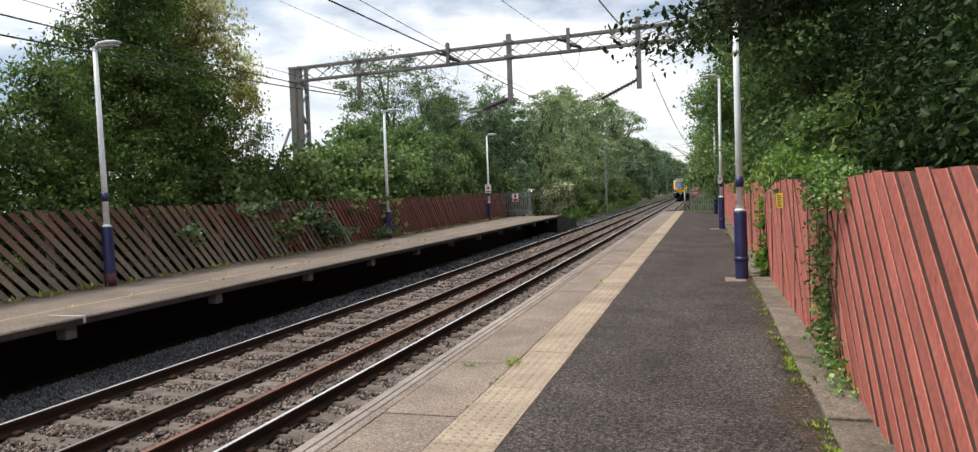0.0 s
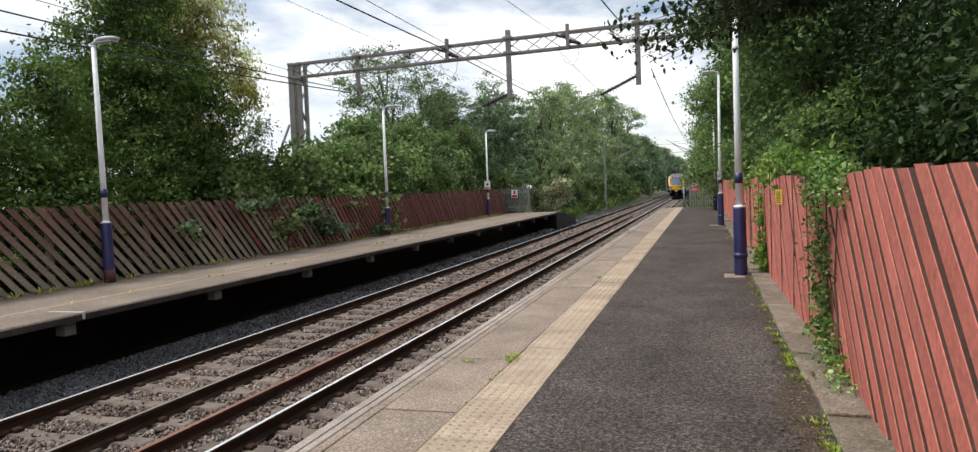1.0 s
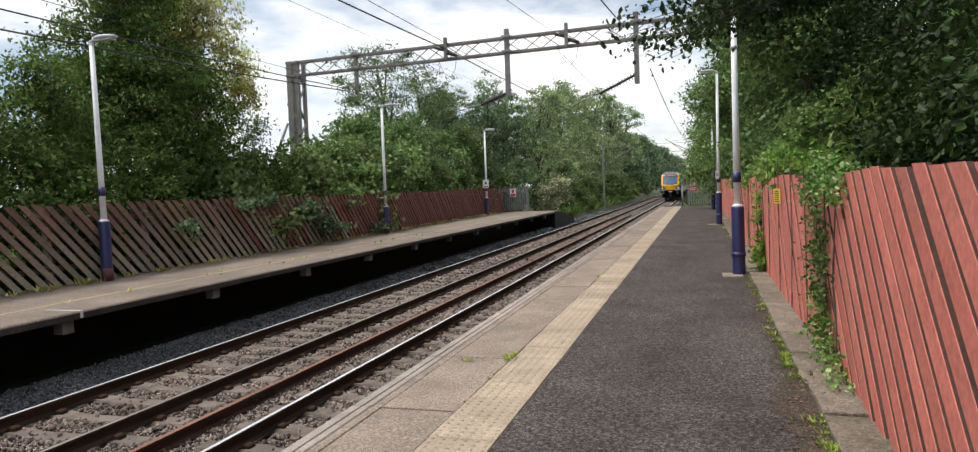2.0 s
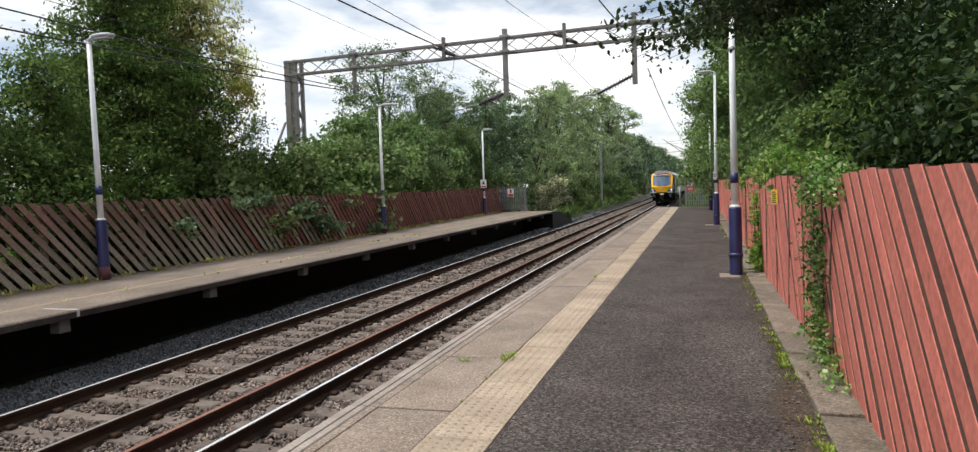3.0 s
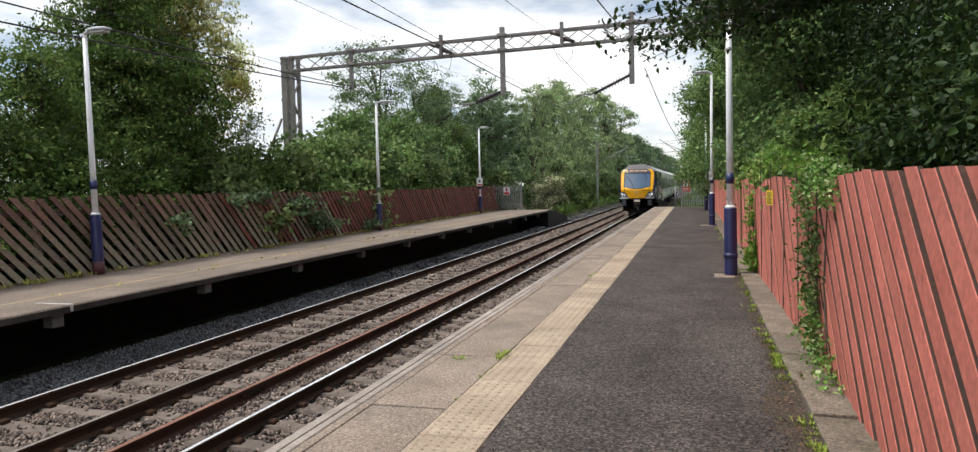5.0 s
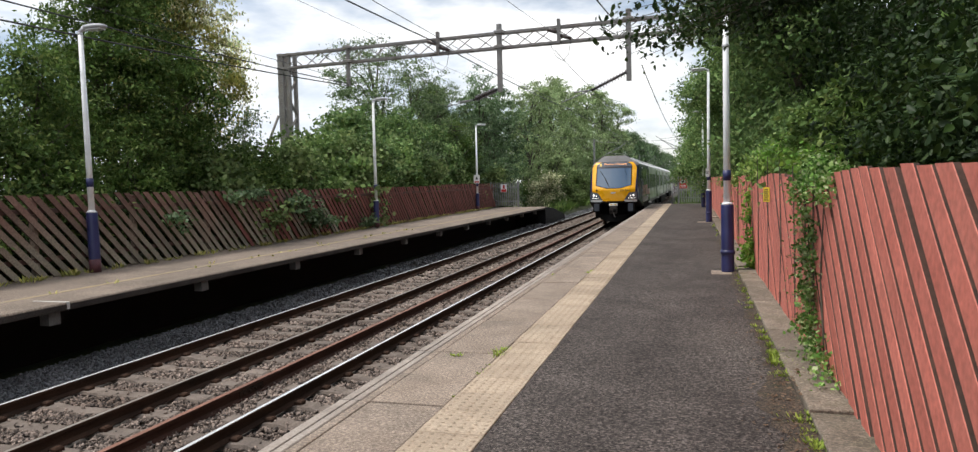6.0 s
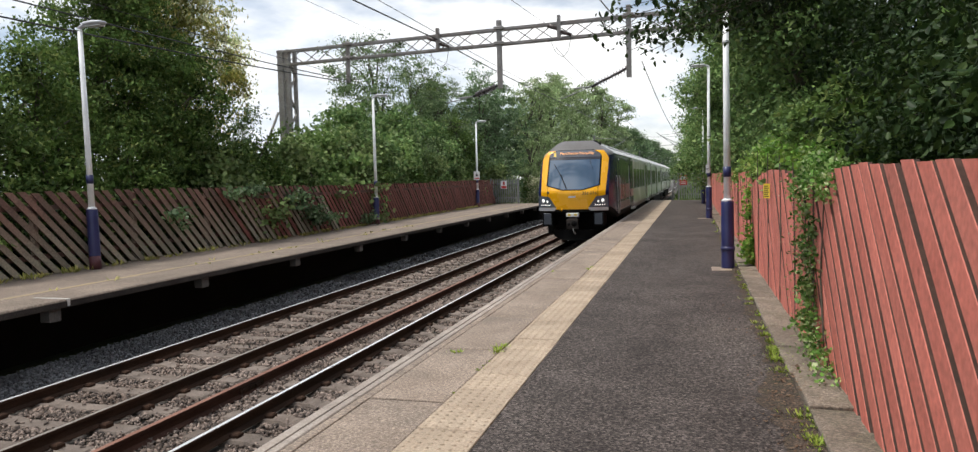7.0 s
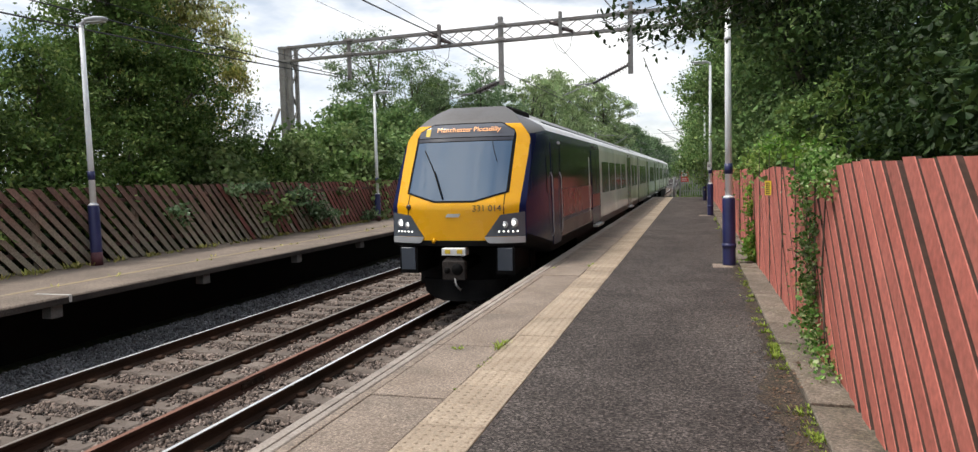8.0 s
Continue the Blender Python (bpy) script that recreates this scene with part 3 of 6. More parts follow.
def build_ballast():
    xs, ys = np.linspace(-9.36, -2.0, 60), np.concatenate([np.linspace(-12, 60, 180), np.linspace(64, 700, 60)])
    v = [(x, y, ballast_level(x) - 0.015 + 0.02 * noise.noise((x * 5, y * 5, 1))) for y in ys for x in xs]
    nx = len(xs)
    i, j = np.meshgrid(np.arange(len(ys) - 1), np.arange(nx - 1), indexing="ij")
    k = (i * nx + j).ravel()
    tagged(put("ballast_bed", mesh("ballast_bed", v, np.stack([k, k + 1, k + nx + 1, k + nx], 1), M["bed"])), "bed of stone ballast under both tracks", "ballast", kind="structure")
    rng = np.random.default_rng(5)
    cube = np.array([(x, y, z) for z in (-1, 1) for x, y in ((-1, -1), (1, -1), (1, 1), (-1, 1))], float)
    quads = np.array([(3, 2, 1, 0), (4, 5, 6, 7), (0, 1, 5, 4), (1, 2, 6, 5), (2, 3, 7, 6), (3, 0, 4, 7)])
    for name, x0, x1, material, label in (("ballast_stones", -8.35, -2.75, "ballast", "brown-grey ballast stones between and beside the rails"), ("grey_ballast_stones", -9.32, -8.30, "grey_ballast", "dark grey ballast shoulder below the far platform")):
        P, S = [], []
        for y0, y1, dens, size in ((-9, 2.5, 160, 0.034), (2.5, 12, 1150, 0.025), (12, 20, 420, 0.034), (20, 38, 110, 0.05), (38, 70, 30, 0.075)):
            n = int(dens * (x1 - x0) * (y1 - y0))
            x, y = rng.uniform(x0, x1, n), rng.uniform(y0, y1, n)
            ph = np.abs((y - SLEEPER_0 + PITCH / 2) % PITCH - PITCH / 2)
            on = (ph < 0.145) & ((np.abs(x - NEAR_TRACK) < 1.25) | (np.abs(x - FAR_TRACK) < 1.25))
            rail = (np.abs(np.abs(x - NEAR_TRACK) - 0.752) < 0.1) | (np.abs(np.abs(x - FAR_TRACK) - 0.752) < 0.1)
            keep = ~rail & (~on | (rng.random(n) < 0.035))
            x, y, on = x[keep], y[keep], on[keep]
            z = np.array([ballast_level(a) for a in x]) + rng.uniform(-0.012, 0.028, len(x)) + on * 0.03
            P.append(np.stack([x, y, z], 1))
            S.append(size * rng.uniform(0.6, 1.3, len(x)))
        P, S = np.concatenate(P), np.concatenate(S)
        n = len(P)
        q = rng.normal(size=(n, 4))
        q /= np.linalg.norm(q, axis=1)[:, None]
        a, b, c, d = q.T
        R = np.stack([np.stack([1 - 2 * (c * c + d * d), 2 * (b * c - a * d), 2 * (b * d + a * c)], 1), np.stack([2 * (b * c + a * d), 1 - 2 * (b * b + d * d), 2 * (c * d - a * b)], 1), np.stack([2 * (b * d - a * c), 2 * (c * d + a * b), 1 - 2 * (b * b + c * c)], 1)], 1)
        shape = cube[None] * np.stack([rng.uniform(0.75, 1.15, n), rng.uniform(0.4, 0.85, n), rng.uniform(0.22, 0.6, n)], 1)[:, None] * rng.uniform(0.6, 1.15, (n, 8, 3)) * S[:, None, None]
        v = np.einsum("nij,nkj->nki", R, shape) + P[:, None]
        f = (quads[None] + 8 * np.arange(n)[:, None, None]).reshape(-1, 4)
        tagged(put(name, mesh(name, v.reshape(-1, 3), f, M[material])), label, "ballast", kind="stuff")


build_ballast()


# ---- near platform ----
def build_platform():
    p = block("platform", -1.262, 0.72, -9, 48.2, -1.25, 0.0, M["asphalt"], c=0.004)
    tagged(p, "dark asphalt station platform with pale concrete edge", "platform", kind="structure")
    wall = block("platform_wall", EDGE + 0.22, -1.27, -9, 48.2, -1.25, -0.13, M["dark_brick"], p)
    wall["label"] = "brick wall under the platform edge, near-black with its shade"
    # edge slabs: pale nosing with a groove, a narrow strip, then the slab
    L = 1.61
    prof = [(EDGE + 0.012, -0.13), (EDGE, -0.115), (EDGE, -0.018), (EDGE + 0.016, 0.0), (EDGE + 0.088, 0.003), (EDGE + 0.092, -0.006), (EDGE + 0.102, -0.006), (EDGE + 0.106, 0.003), (EDGE + 0.156, 0.003), (EDGE + 0.163, -0.004), (EDGE + 0.163, -0.13)]
    nose = mesh("nosing", *slab_xz(prof[::-1], 0.009, L - 0.009), M["nosing"])
    strip = mesh("strip", *chamfered(EDGE + 0.169, EDGE + 0.244, 0.009, L - 0.009, -0.12, 0.0, 0.005), M["coping"])
    v, f = chamfered(EDGE + 0.250, -1.716, 0.012, L - 0.012, -0.12, 0.0, 0.006)
    slab = mesh("slab", v, f, M["coping"])
    for k in range(-8, 27):
        m = pose(0, 4.885 + k * L, random.uniform(-0.002, 0.002))
        put("edge_nosing", nose, p, m)
        put("edge_strip", strip, p, m)
        put("edge_slab", slab, p, m @ pose(0, 0, random.uniform(-0.003, 0.003)))
    # blister tiles
    T = 0.448
    tv, tf = chamfered(-1.709, -1.265, 0.004, T - 0.004, -0.06, 0.002, 0.005)
    blisters = []
    for i in range(6):
        for j in range(6):
            cx, cy = -1.709 + 0.444 * (i + 0.5) / 6, T * (j + 0.5) / 6
            a = [(cx + r * math.cos(q * math.pi / 3), cy + r * math.sin(q * math.pi / 3), z) for r, z in ((0.019, 0.0015), (0.012, 0.0085)) for q in range(6)]
            b = [(q, (q + 1) % 6, 6 + (q + 1) % 6, 6 + q) for q in range(6)] + [tuple(range(6, 12))]
            blisters.append((a, b))
    tile = mesh("tactile_tile", *join([(tv, tf)] + blisters), M["tactile"])
    plain = mesh("plain_tactile_tile", tv, tf, M["tactile"])
    for k in range(-34, 93):
        put("tactile_tile", tile if -8 < k < 34 else plain, p, pose(0, 6.57 + k * T, random.uniform(-0.003, 0.003), random.uniform(-0.2, 0.2), random.uniform(-0.2, 0.2), 0))
    # kerb under the fence
    kv, kf = chamfered(0.725, 1.03, 0.002, 0.908, -0.2, 0.045, 0.008)
    kerb = mesh("kerb_stone", kv, kf, M["kerb"])
    for k in range(-14, 49):
        put("kerb_stone", kerb, p, pose(random.uniform(-0.008, 0.008), 4.2 + k * 0.91, random.uniform(-0.012, 0.008), random.uniform(-0.4, 0.4), random.uniform(-0.8, 0.8), random.uniform(-0.3, 0.3)))
    put("repair_patch", mesh("repair_patch", *chamfered(0.30, 0.62, 12.55, 13.05, -0.02, 0.006, 0.003), M["coping"]), p, None, "pale concrete patch at the lamp post")
    put("repair_patch", mesh("repair_patch", *chamfered(0.18, 0.60, 27.2, 27.8, -0.02, 0.006, 0.003), M["coping"]), p)
    # ramp at the platform's end
    ramp = mesh("ramp", *prism([(48.2, -1.25), (48.2, -0.004), (56, -0.95), (56, -1.25)], EDGE + 0.25, 0.72), M["asphalt"])
    put("ramp", ramp, p)
    return p


PLATFORM = build_platform()


# ---- far platform ----
def build_far_platform():
    ys = [-8, 18, 26, 34, 44.5]
    v, f = [], []
    for y in ys:
        v += [(far_fence_x(y) - 0.3, y, -0.09), (FAR_EDGE, y, -0.09), (FAR_EDGE, y, -0.02), (FAR_EDGE - 0.02, y, 0.0), (far_fence_x(y) - 0.3, y, 0.0)]
    for k in range(len(ys) - 1):
        for i in range(5):
            f.append((k * 5 + i, k * 5 + (i + 1) % 5, k * 5 + 5 + (i + 1) % 5, k * 5 + 5 + i))
    f += [(4, 3, 2, 1, 0), tuple(len(v) - 5 + i for i in range(5))]
    p = put("far_platform", mesh("far_platform", v, f, M["far_deck"]))
    tagged(p, "worn concrete far platform overhanging a dark void", "platform", kind="structure")
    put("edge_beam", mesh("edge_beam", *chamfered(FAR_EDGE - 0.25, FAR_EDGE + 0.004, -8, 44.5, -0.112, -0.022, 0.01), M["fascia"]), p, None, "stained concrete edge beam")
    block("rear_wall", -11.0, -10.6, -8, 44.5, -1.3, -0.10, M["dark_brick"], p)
    block("yellow_line", FAR_EDGE - 1.05, FAR_EDGE - 0.95, -8, 44, -0.01, 0.004, M["yellow_line"], p, 0.001, "worn yellow safety line")
    block("white_mark", FAR_EDGE - 0.62, FAR_EDGE - 0.012, 8.52, 8.57, -0.01, 0.005, M["white_line"], p, 0.001, "white painted stop mark")
    block("white_mark", FAR_EDGE - 0.01, FAR_EDGE + 0.008, 8.52, 8.57, -0.10, 0.004, M["white_line"], p, 0.001)
    br = mesh("bracket", *chamfered(-0.16, 0.0, -0.10, 0.10, -0.30, -0.105, 0.01), M["bracket"])
    for k in range(-4, 11):
        put("bracket", br, p, pose(FAR_EDGE - 0.06, 8.36 + 3.36 * k, 0), "concrete support bracket")
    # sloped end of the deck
    put("ramp", mesh("ramp", *prism([(44.5, -1.2), (44.5, -0.004), (47, -0.10), (51.5, -0.72), (51.5, -1.2)], -12.3, FAR_EDGE), M["dark_brick"]), p, None, "near-black sloping platform end")
    block("ramp_surface", -12.2, -9.0, 44.55, 46.9, -0.12, -0.03, M["far_deck"], p)
    return p


FAR_PLATFORM = build_far_platform()


# ---- fences ----
def board_mesh(z1, wide, lean, face, material):
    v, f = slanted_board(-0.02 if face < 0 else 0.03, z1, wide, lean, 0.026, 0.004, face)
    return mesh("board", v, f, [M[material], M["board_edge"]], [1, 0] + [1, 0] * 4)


def slanted_board(z0, z1, wide, lean, thick, c=0.004, face=-1):
    """A board at 45 degrees, cut level at both ends: wide is measured along the fence."""
    run = (z1 - z0) * lean
    o = [(0, z0), (wide, z0), (wide + run, z1), (run, z1)]
    v = [(-thick, y, z) for y, z in o] + [(0, y, z) for y, z in o]
    inset = [(c, 0), (-c, 0), (-c, 0), (c, 0)]
    v += [(-thick - c, y + a, z) for (y, z), (a, b) in zip(o, inset)]
    f = [(4, 5, 6, 7), (11, 10, 9, 8)]
    for i in range(4):
        j = (i + 1) % 4
        f += [(4 + i, i, j, 4 + j)[::-1], (i, 8 + i, 8 + j, j)[::-1]]
    if face > 0:
        v, f = [(-x, y, z) for x, y, z in v], [q[::-1] for q in f]
    return v, f


def near_fence():
    rng = random.Random(3)
    f = thing("timber_fence", "red-stained slanted timber board fence along the platform", "fence", (1.03, 0, 0))
    P = 0.298
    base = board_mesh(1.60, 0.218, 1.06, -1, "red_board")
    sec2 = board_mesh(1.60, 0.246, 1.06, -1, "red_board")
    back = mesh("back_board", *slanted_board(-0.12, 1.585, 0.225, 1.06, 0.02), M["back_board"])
    y = -9.148
    while y < 45:
        me = base if y < 4.6 else sec2
        dz = float(np.interp(y + 1.7, (5.2, 5.7, 7.3, 8.1, 8.9, 10.3, 11.6, 13.2, 13.8, 14.2), (0.02, 0, -0.17, -0.09, 0.01, 0.02, -0.03, -0.17, -0.08, 0.01)))
        m = pose(rng.uniform(-0.006, 0.006), y + rng.uniform(-0.014, 0.014), dz + rng.uniform(-0.005, 0.005), rng.uniform(-0.2, 0.2), rng.uniform(-0.4, 0.4), 0)
        put("board", me, f, m)
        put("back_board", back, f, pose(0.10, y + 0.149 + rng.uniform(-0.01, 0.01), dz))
        y += P
    for z in (0.35, 0.85, 1.35):
        block("fence_rail", 0.006, 0.07, -9.5, 46, z - 0.045, z + 0.045, M["back_board"], f)
    for k in range(22):
        block("post", 0.11, 0.21, -8.7 + k * 2.5, -8.6 + k * 2.5, -0.3, 1.55, M["back_board"], f)
    return f


def far_fence():
    rng = random.Random(4)
    f = thing("timber_fence", "faded red-brown slanted timber fence behind the far platform", "fence", (0, 0, 0))
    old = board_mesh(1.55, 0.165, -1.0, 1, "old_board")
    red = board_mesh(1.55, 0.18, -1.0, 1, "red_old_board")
    y = -8.228
    while y < 46:
        me = red if rng.random() < (y - 16) / 9 else old
        m = pose(far_fence_x(y) + rng.uniform(-0.006, 0.006), y + rng.uniform(-0.015, 0.015), rng.uniform(-0.02, 0.01) - (0.04 if 22 < y < 36 else 0), rng.uniform(-0.7, 0.7), rng.uniform(-0.5, 0.5), 0)
        put("board", me, f, m)
        y += 0.279
    for a, b in ((-8.5, 18), (18, 32), (32, 46.5)):
        for z in (0.35, 1.25):
            v, q = chamfered(-0.05, -0.006, 0, b - a, z - 0.045, z + 0.045)
            d = math.degrees(math.atan2(far_fence_x(a) - far_fence_x(b), b - a))
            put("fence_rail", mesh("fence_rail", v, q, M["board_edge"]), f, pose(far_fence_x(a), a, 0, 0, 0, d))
    for k in range(22):
        y = -6.8 + k * 2.5
        x = far_fence_x(y)
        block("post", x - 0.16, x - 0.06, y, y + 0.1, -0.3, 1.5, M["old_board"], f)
    return f


NEAR_FENCE = near_fence()
FAR_FENCE = far_fence()


def palisade(name, x0, x1, y, h, label):
    f = thing(name, label, "fence", (0, y, 0))
    v, q = slab_xz([(-0.033, 0.05), (0.033, 0.05), (0.033, h - 0.06), (0, h), (-0.033, h - 0.06)], 0, 0.012)
    pale = mesh("pale", v, q, M["galv"])
    n = int((x1 - x0) / 0.145)
    for i in range(n + 1):
        put("pale", pale, f, pose(x0 + i * 0.145, -0.03, 0))
    for z in (0.35, h - 0.35):
        block("fence_rail", x0 - 0.05, x1 + 0.05, -0.015, 0.025, z - 0.03, z + 0.03, M["galv"], f)
    for x in (x0 - 0.05, x1 + 0.05):
        block("post", x - 0.045, x + 0.045, 0.0, 0.09, -0.3, h + 0.02, M["galv"], f)
    return f


def plate(name, w, h, material, label, category, m, bars=()):
    """A thin flat sign that faces -y, with printed bars."""
    s = tagged(put(name, mesh(name, *slab_xz([(-w / 2, 0), (w / 2, 0), (w / 2, h), (-w / 2, h)], 0, 0.006), material), None, m), label, category)
    for x0, x1, z0, z1, mm in bars:
        put("print", mesh("print", *slab_xz([(x0 * w, z0 * h), (x1 * w, z0 * h), (x1 * w, z1 * h), (x0 * w, z1 * h)], -0.003, 0.001), M[mm]), s)
    return s


palisade("palisade_fence", -0.80, 0.85, 49.0, 1.72, "grey galvanised palisade fence across the platform's end")
palisade("palisade_fence", -12.75, -11.0, 46.9, 1.62, "grey galvanised palisade fence closing the far platform")
WARN = ((-0.42, 0.42, 0.55, 0.92, "white_sign"), (-0.12, 0.12, 0.60, 0.86, "black"), (-0.36, 0.36, 0.12, 0.18, "white_sign"), (-0.36, 0.36, 0.28, 0.34, "white_sign"))
plate("warning_sign", 0.46, 0.60, M["red_sign"], "red and white warning sign on the palisade", "sign", pose(-0.55, 48.93, 0.95), WARN)
plate("warning_sign", 0.42, 0.52, M["white_sign"], "white and red warning sign on the far palisade", "sign", pose(-11.9, 46.83, 0.95), ((-0.4, 0.4, 0.05, 0.36, "red_sign"), (-0.15, 0.15, 0.46, 0.9, "red_sign"), (-0.06, 0.06, 0.5, 0.86, "black")))
plate("notice", 0.11, 0.19, M["yellow_sign"], "yellow notice with small dark print on the red fence", "sign", pose(0.935, 10.25, 1.25, 0, 0, -52), tuple((-0.36, 0.36 - 0.1 * (i % 2), 0.1 + 0.14 * i, 0.16 + 0.14 * i, "black") for i in range(6)))
post = thing("handrail_post", "short grey steel post at the platform's end", "post", (-1.22, 49.0, 0))
put_tube("post", [(0, 0, -0.1), (0, 0, 1.25)], 0.05, M["galv"], post)
tres = thing("trespass_guard", "dark timber trespass guard past the platform's end", "guard", (0, 0, 0))
for k in range(5):
    block("timber", -2.45 + k * 0.2, -2.32 + k * 0.2, 49.2, 51.6, -0.35, -0.02, M["train_dark"], tres, 0.05)


# ---- lamp posts ----
def lamp_post(x, y, h, collar, band, side, head=True, sign=False, label="", tilt=0.0):
    p = thing("lamp_post", label, "lamp post", (x, y, 0), "platform lamp posts")
    p.rotation_euler = (0, radians(tilt), 0)
    r = 0.105
    put_tube("base", [(0, 0, 0), (0, 0, 0.02), (0, 0, collar - 0.03), (0, 0, collar)], [r, r, r, r * 0.94], M["blue_pole"], p, 20, "dark blue lower sleeve")
    if x < -10:
        put_tube("base_band", [(0, 0, 0), (0, 0, 0.26)], r + 0.004, M["maroon_base"], p, 20, "maroon foot band")
    else:
        put_tube("clamp", [(0, 0, 0.30), (0, 0, 0.37)], r + 0.012, M["blue_pole"], p, 20)
    put_tube("collar", [(0, 0, collar), (0, 0, collar + 0.035)], [r * 0.96, r * 0.72], M["white_pole"], p, 20)
    put_tube("shaft", [(0, 0, collar + 0.03), (0, 0, 2.6), (0, 0, h)], [0.060, 0.053, 0.045], M["white_pole"], p, 16, "white painted upper shaft")
    put_tube("band", [(0, 0, band), (0, 0, band + 0.17)], 0.066, M["blue_pole"], p, 16)
    if head:
        put_tube("arm", [(0, 0, h - 0.04), (0, 0, h + 0.03), (side * 0.06, 0, h + 0.06), (side * 0.18, 0, h + 0.075)], [0.048, 0.045, 0.038, 0.035], M["lamp_grey"], p, 10)
        v, f = [], []
        rings = [(0.10, 0.05, 0.03, 0.03), (0.16, 0.10, 0.055, 0.045), (0.35, 0.13, 0.06, 0.055), (0.52, 0.11, 0.045, 0.045), (0.60, 0.05, 0.02, 0.025)]
        for d, wy, up, dn in rings:
            for q in range(12):
                t = 2 * math.pi * q / 12
                s = math.sin(t)
                v.append((side * d, wy * math.cos(t), h + 0.085 + (up * s if s > 0 else dn * s)))
        for k in range(len(rings) - 1):
            for q in range(12):
                n = (q + 1) % 12
                f.append((k * 12 + q, k * 12 + n, k * 12 + 12 + n, k * 12 + 12 + q))
        f += [tuple(range(12))[::-1], tuple(range(48, 60))]
        lan = put("lantern", mesh("lantern", v, f, M["lamp_grey"], smooth=True), p)
        put("diffuser", mesh("diffuser", *chamfered(min(side * 0.2, side * 0.52), max(side * 0.2, side * 0.52), -0.085, 0.085, h + 0.025, h + 0.05, 0.005), M["lamp_glass"]), lan)
    else:
        put_tube("cap", [(0, 0, h), (0, 0, h + 0.03)], [0.05, 0.03], M["lamp_grey"], p, 12)
        put_tube("clip", [(0, 0, h - 0.75), (0, 0, h - 0.70)], 0.062, M["lamp_grey"], p, 12)
    if sign:
        s = put("sign", mesh("sign", *slab_xz([(-0.18, 1.58), (0.18, 1.58), (0.18, 2.06), (-0.18, 2.06)], -0.085, -0.075), M["white_sign"]), p, None, "small white warning sign")
        put("pictogram", mesh("pictogram", *slab_xz([(-0.08, 1.80), (0.08, 1.80), (0.0, 1.97)], -0.09, -0.084), M["black"]), s)
        put("print", mesh("print", *slab_xz([(-0.14, 1.62), (0.14, 1.62), (0.14, 1.69), (-0.14, 1.69)], -0.09, -0.084), M["red_sign"]), s)
    return p


lamp_post(-11.35, 11.85, 4.66, 1.18, 1.68, 1, label="white and navy platform lamp post before the slatted fence", tilt=-0.7)
lamp_post(-11.52, 25.7, 4.72, 1.00, 1.45, 1, label="white and navy platform lamp post on the far platform")
lamp_post(-12.0, 41.0, 4.85, 1.00, 1.40, 1, sign=True, label="white and navy lamp post with a small warning sign")
lamp_post(0.57, 12.9, 4.47, 1.13, 1.53, -1, head=False, label="white and navy post with no lantern beside the red fence", tilt=-0.35)
lamp_post(0.575, 27.5, 5.36, 1.13, 1.50, -1, label="white and navy lamp post beside the red fence")
lamp_post(0.58, 41.8, 5.1, 1.13, 1.50, -1, label="white and navy lamp post near the platform's end")
plate("lamp_notice", 0.13, 0.30, M["white_sign"], "small white notice strapped to a lamp post", "sign", pose(0.53, 27.385, 1.62), ((-0.4, 0.4, 0.55, 0.62, "black"), (-0.4, 0.3, 0.38, 0.44, "black")))
sp = thing("slim_pole", "slim pale steel pole among the trees", "pole", (2.42, 27.0, -0.2))
put_tube("shaft", [(0, 0, 0), (0, 0, 4.7)], [0.06, 0.045], M["white_pole"], sp)


# ---- overhead line ----
def strut(a, b, w, d):
    """A square bar from a to b."""
    a, b = Vector(a), Vector(b)
    return tube([a, b], [max(w, d) * 0.7] * 2, 4)


def gy(x):
    return 25 - 0.108 * (x + 14.87)


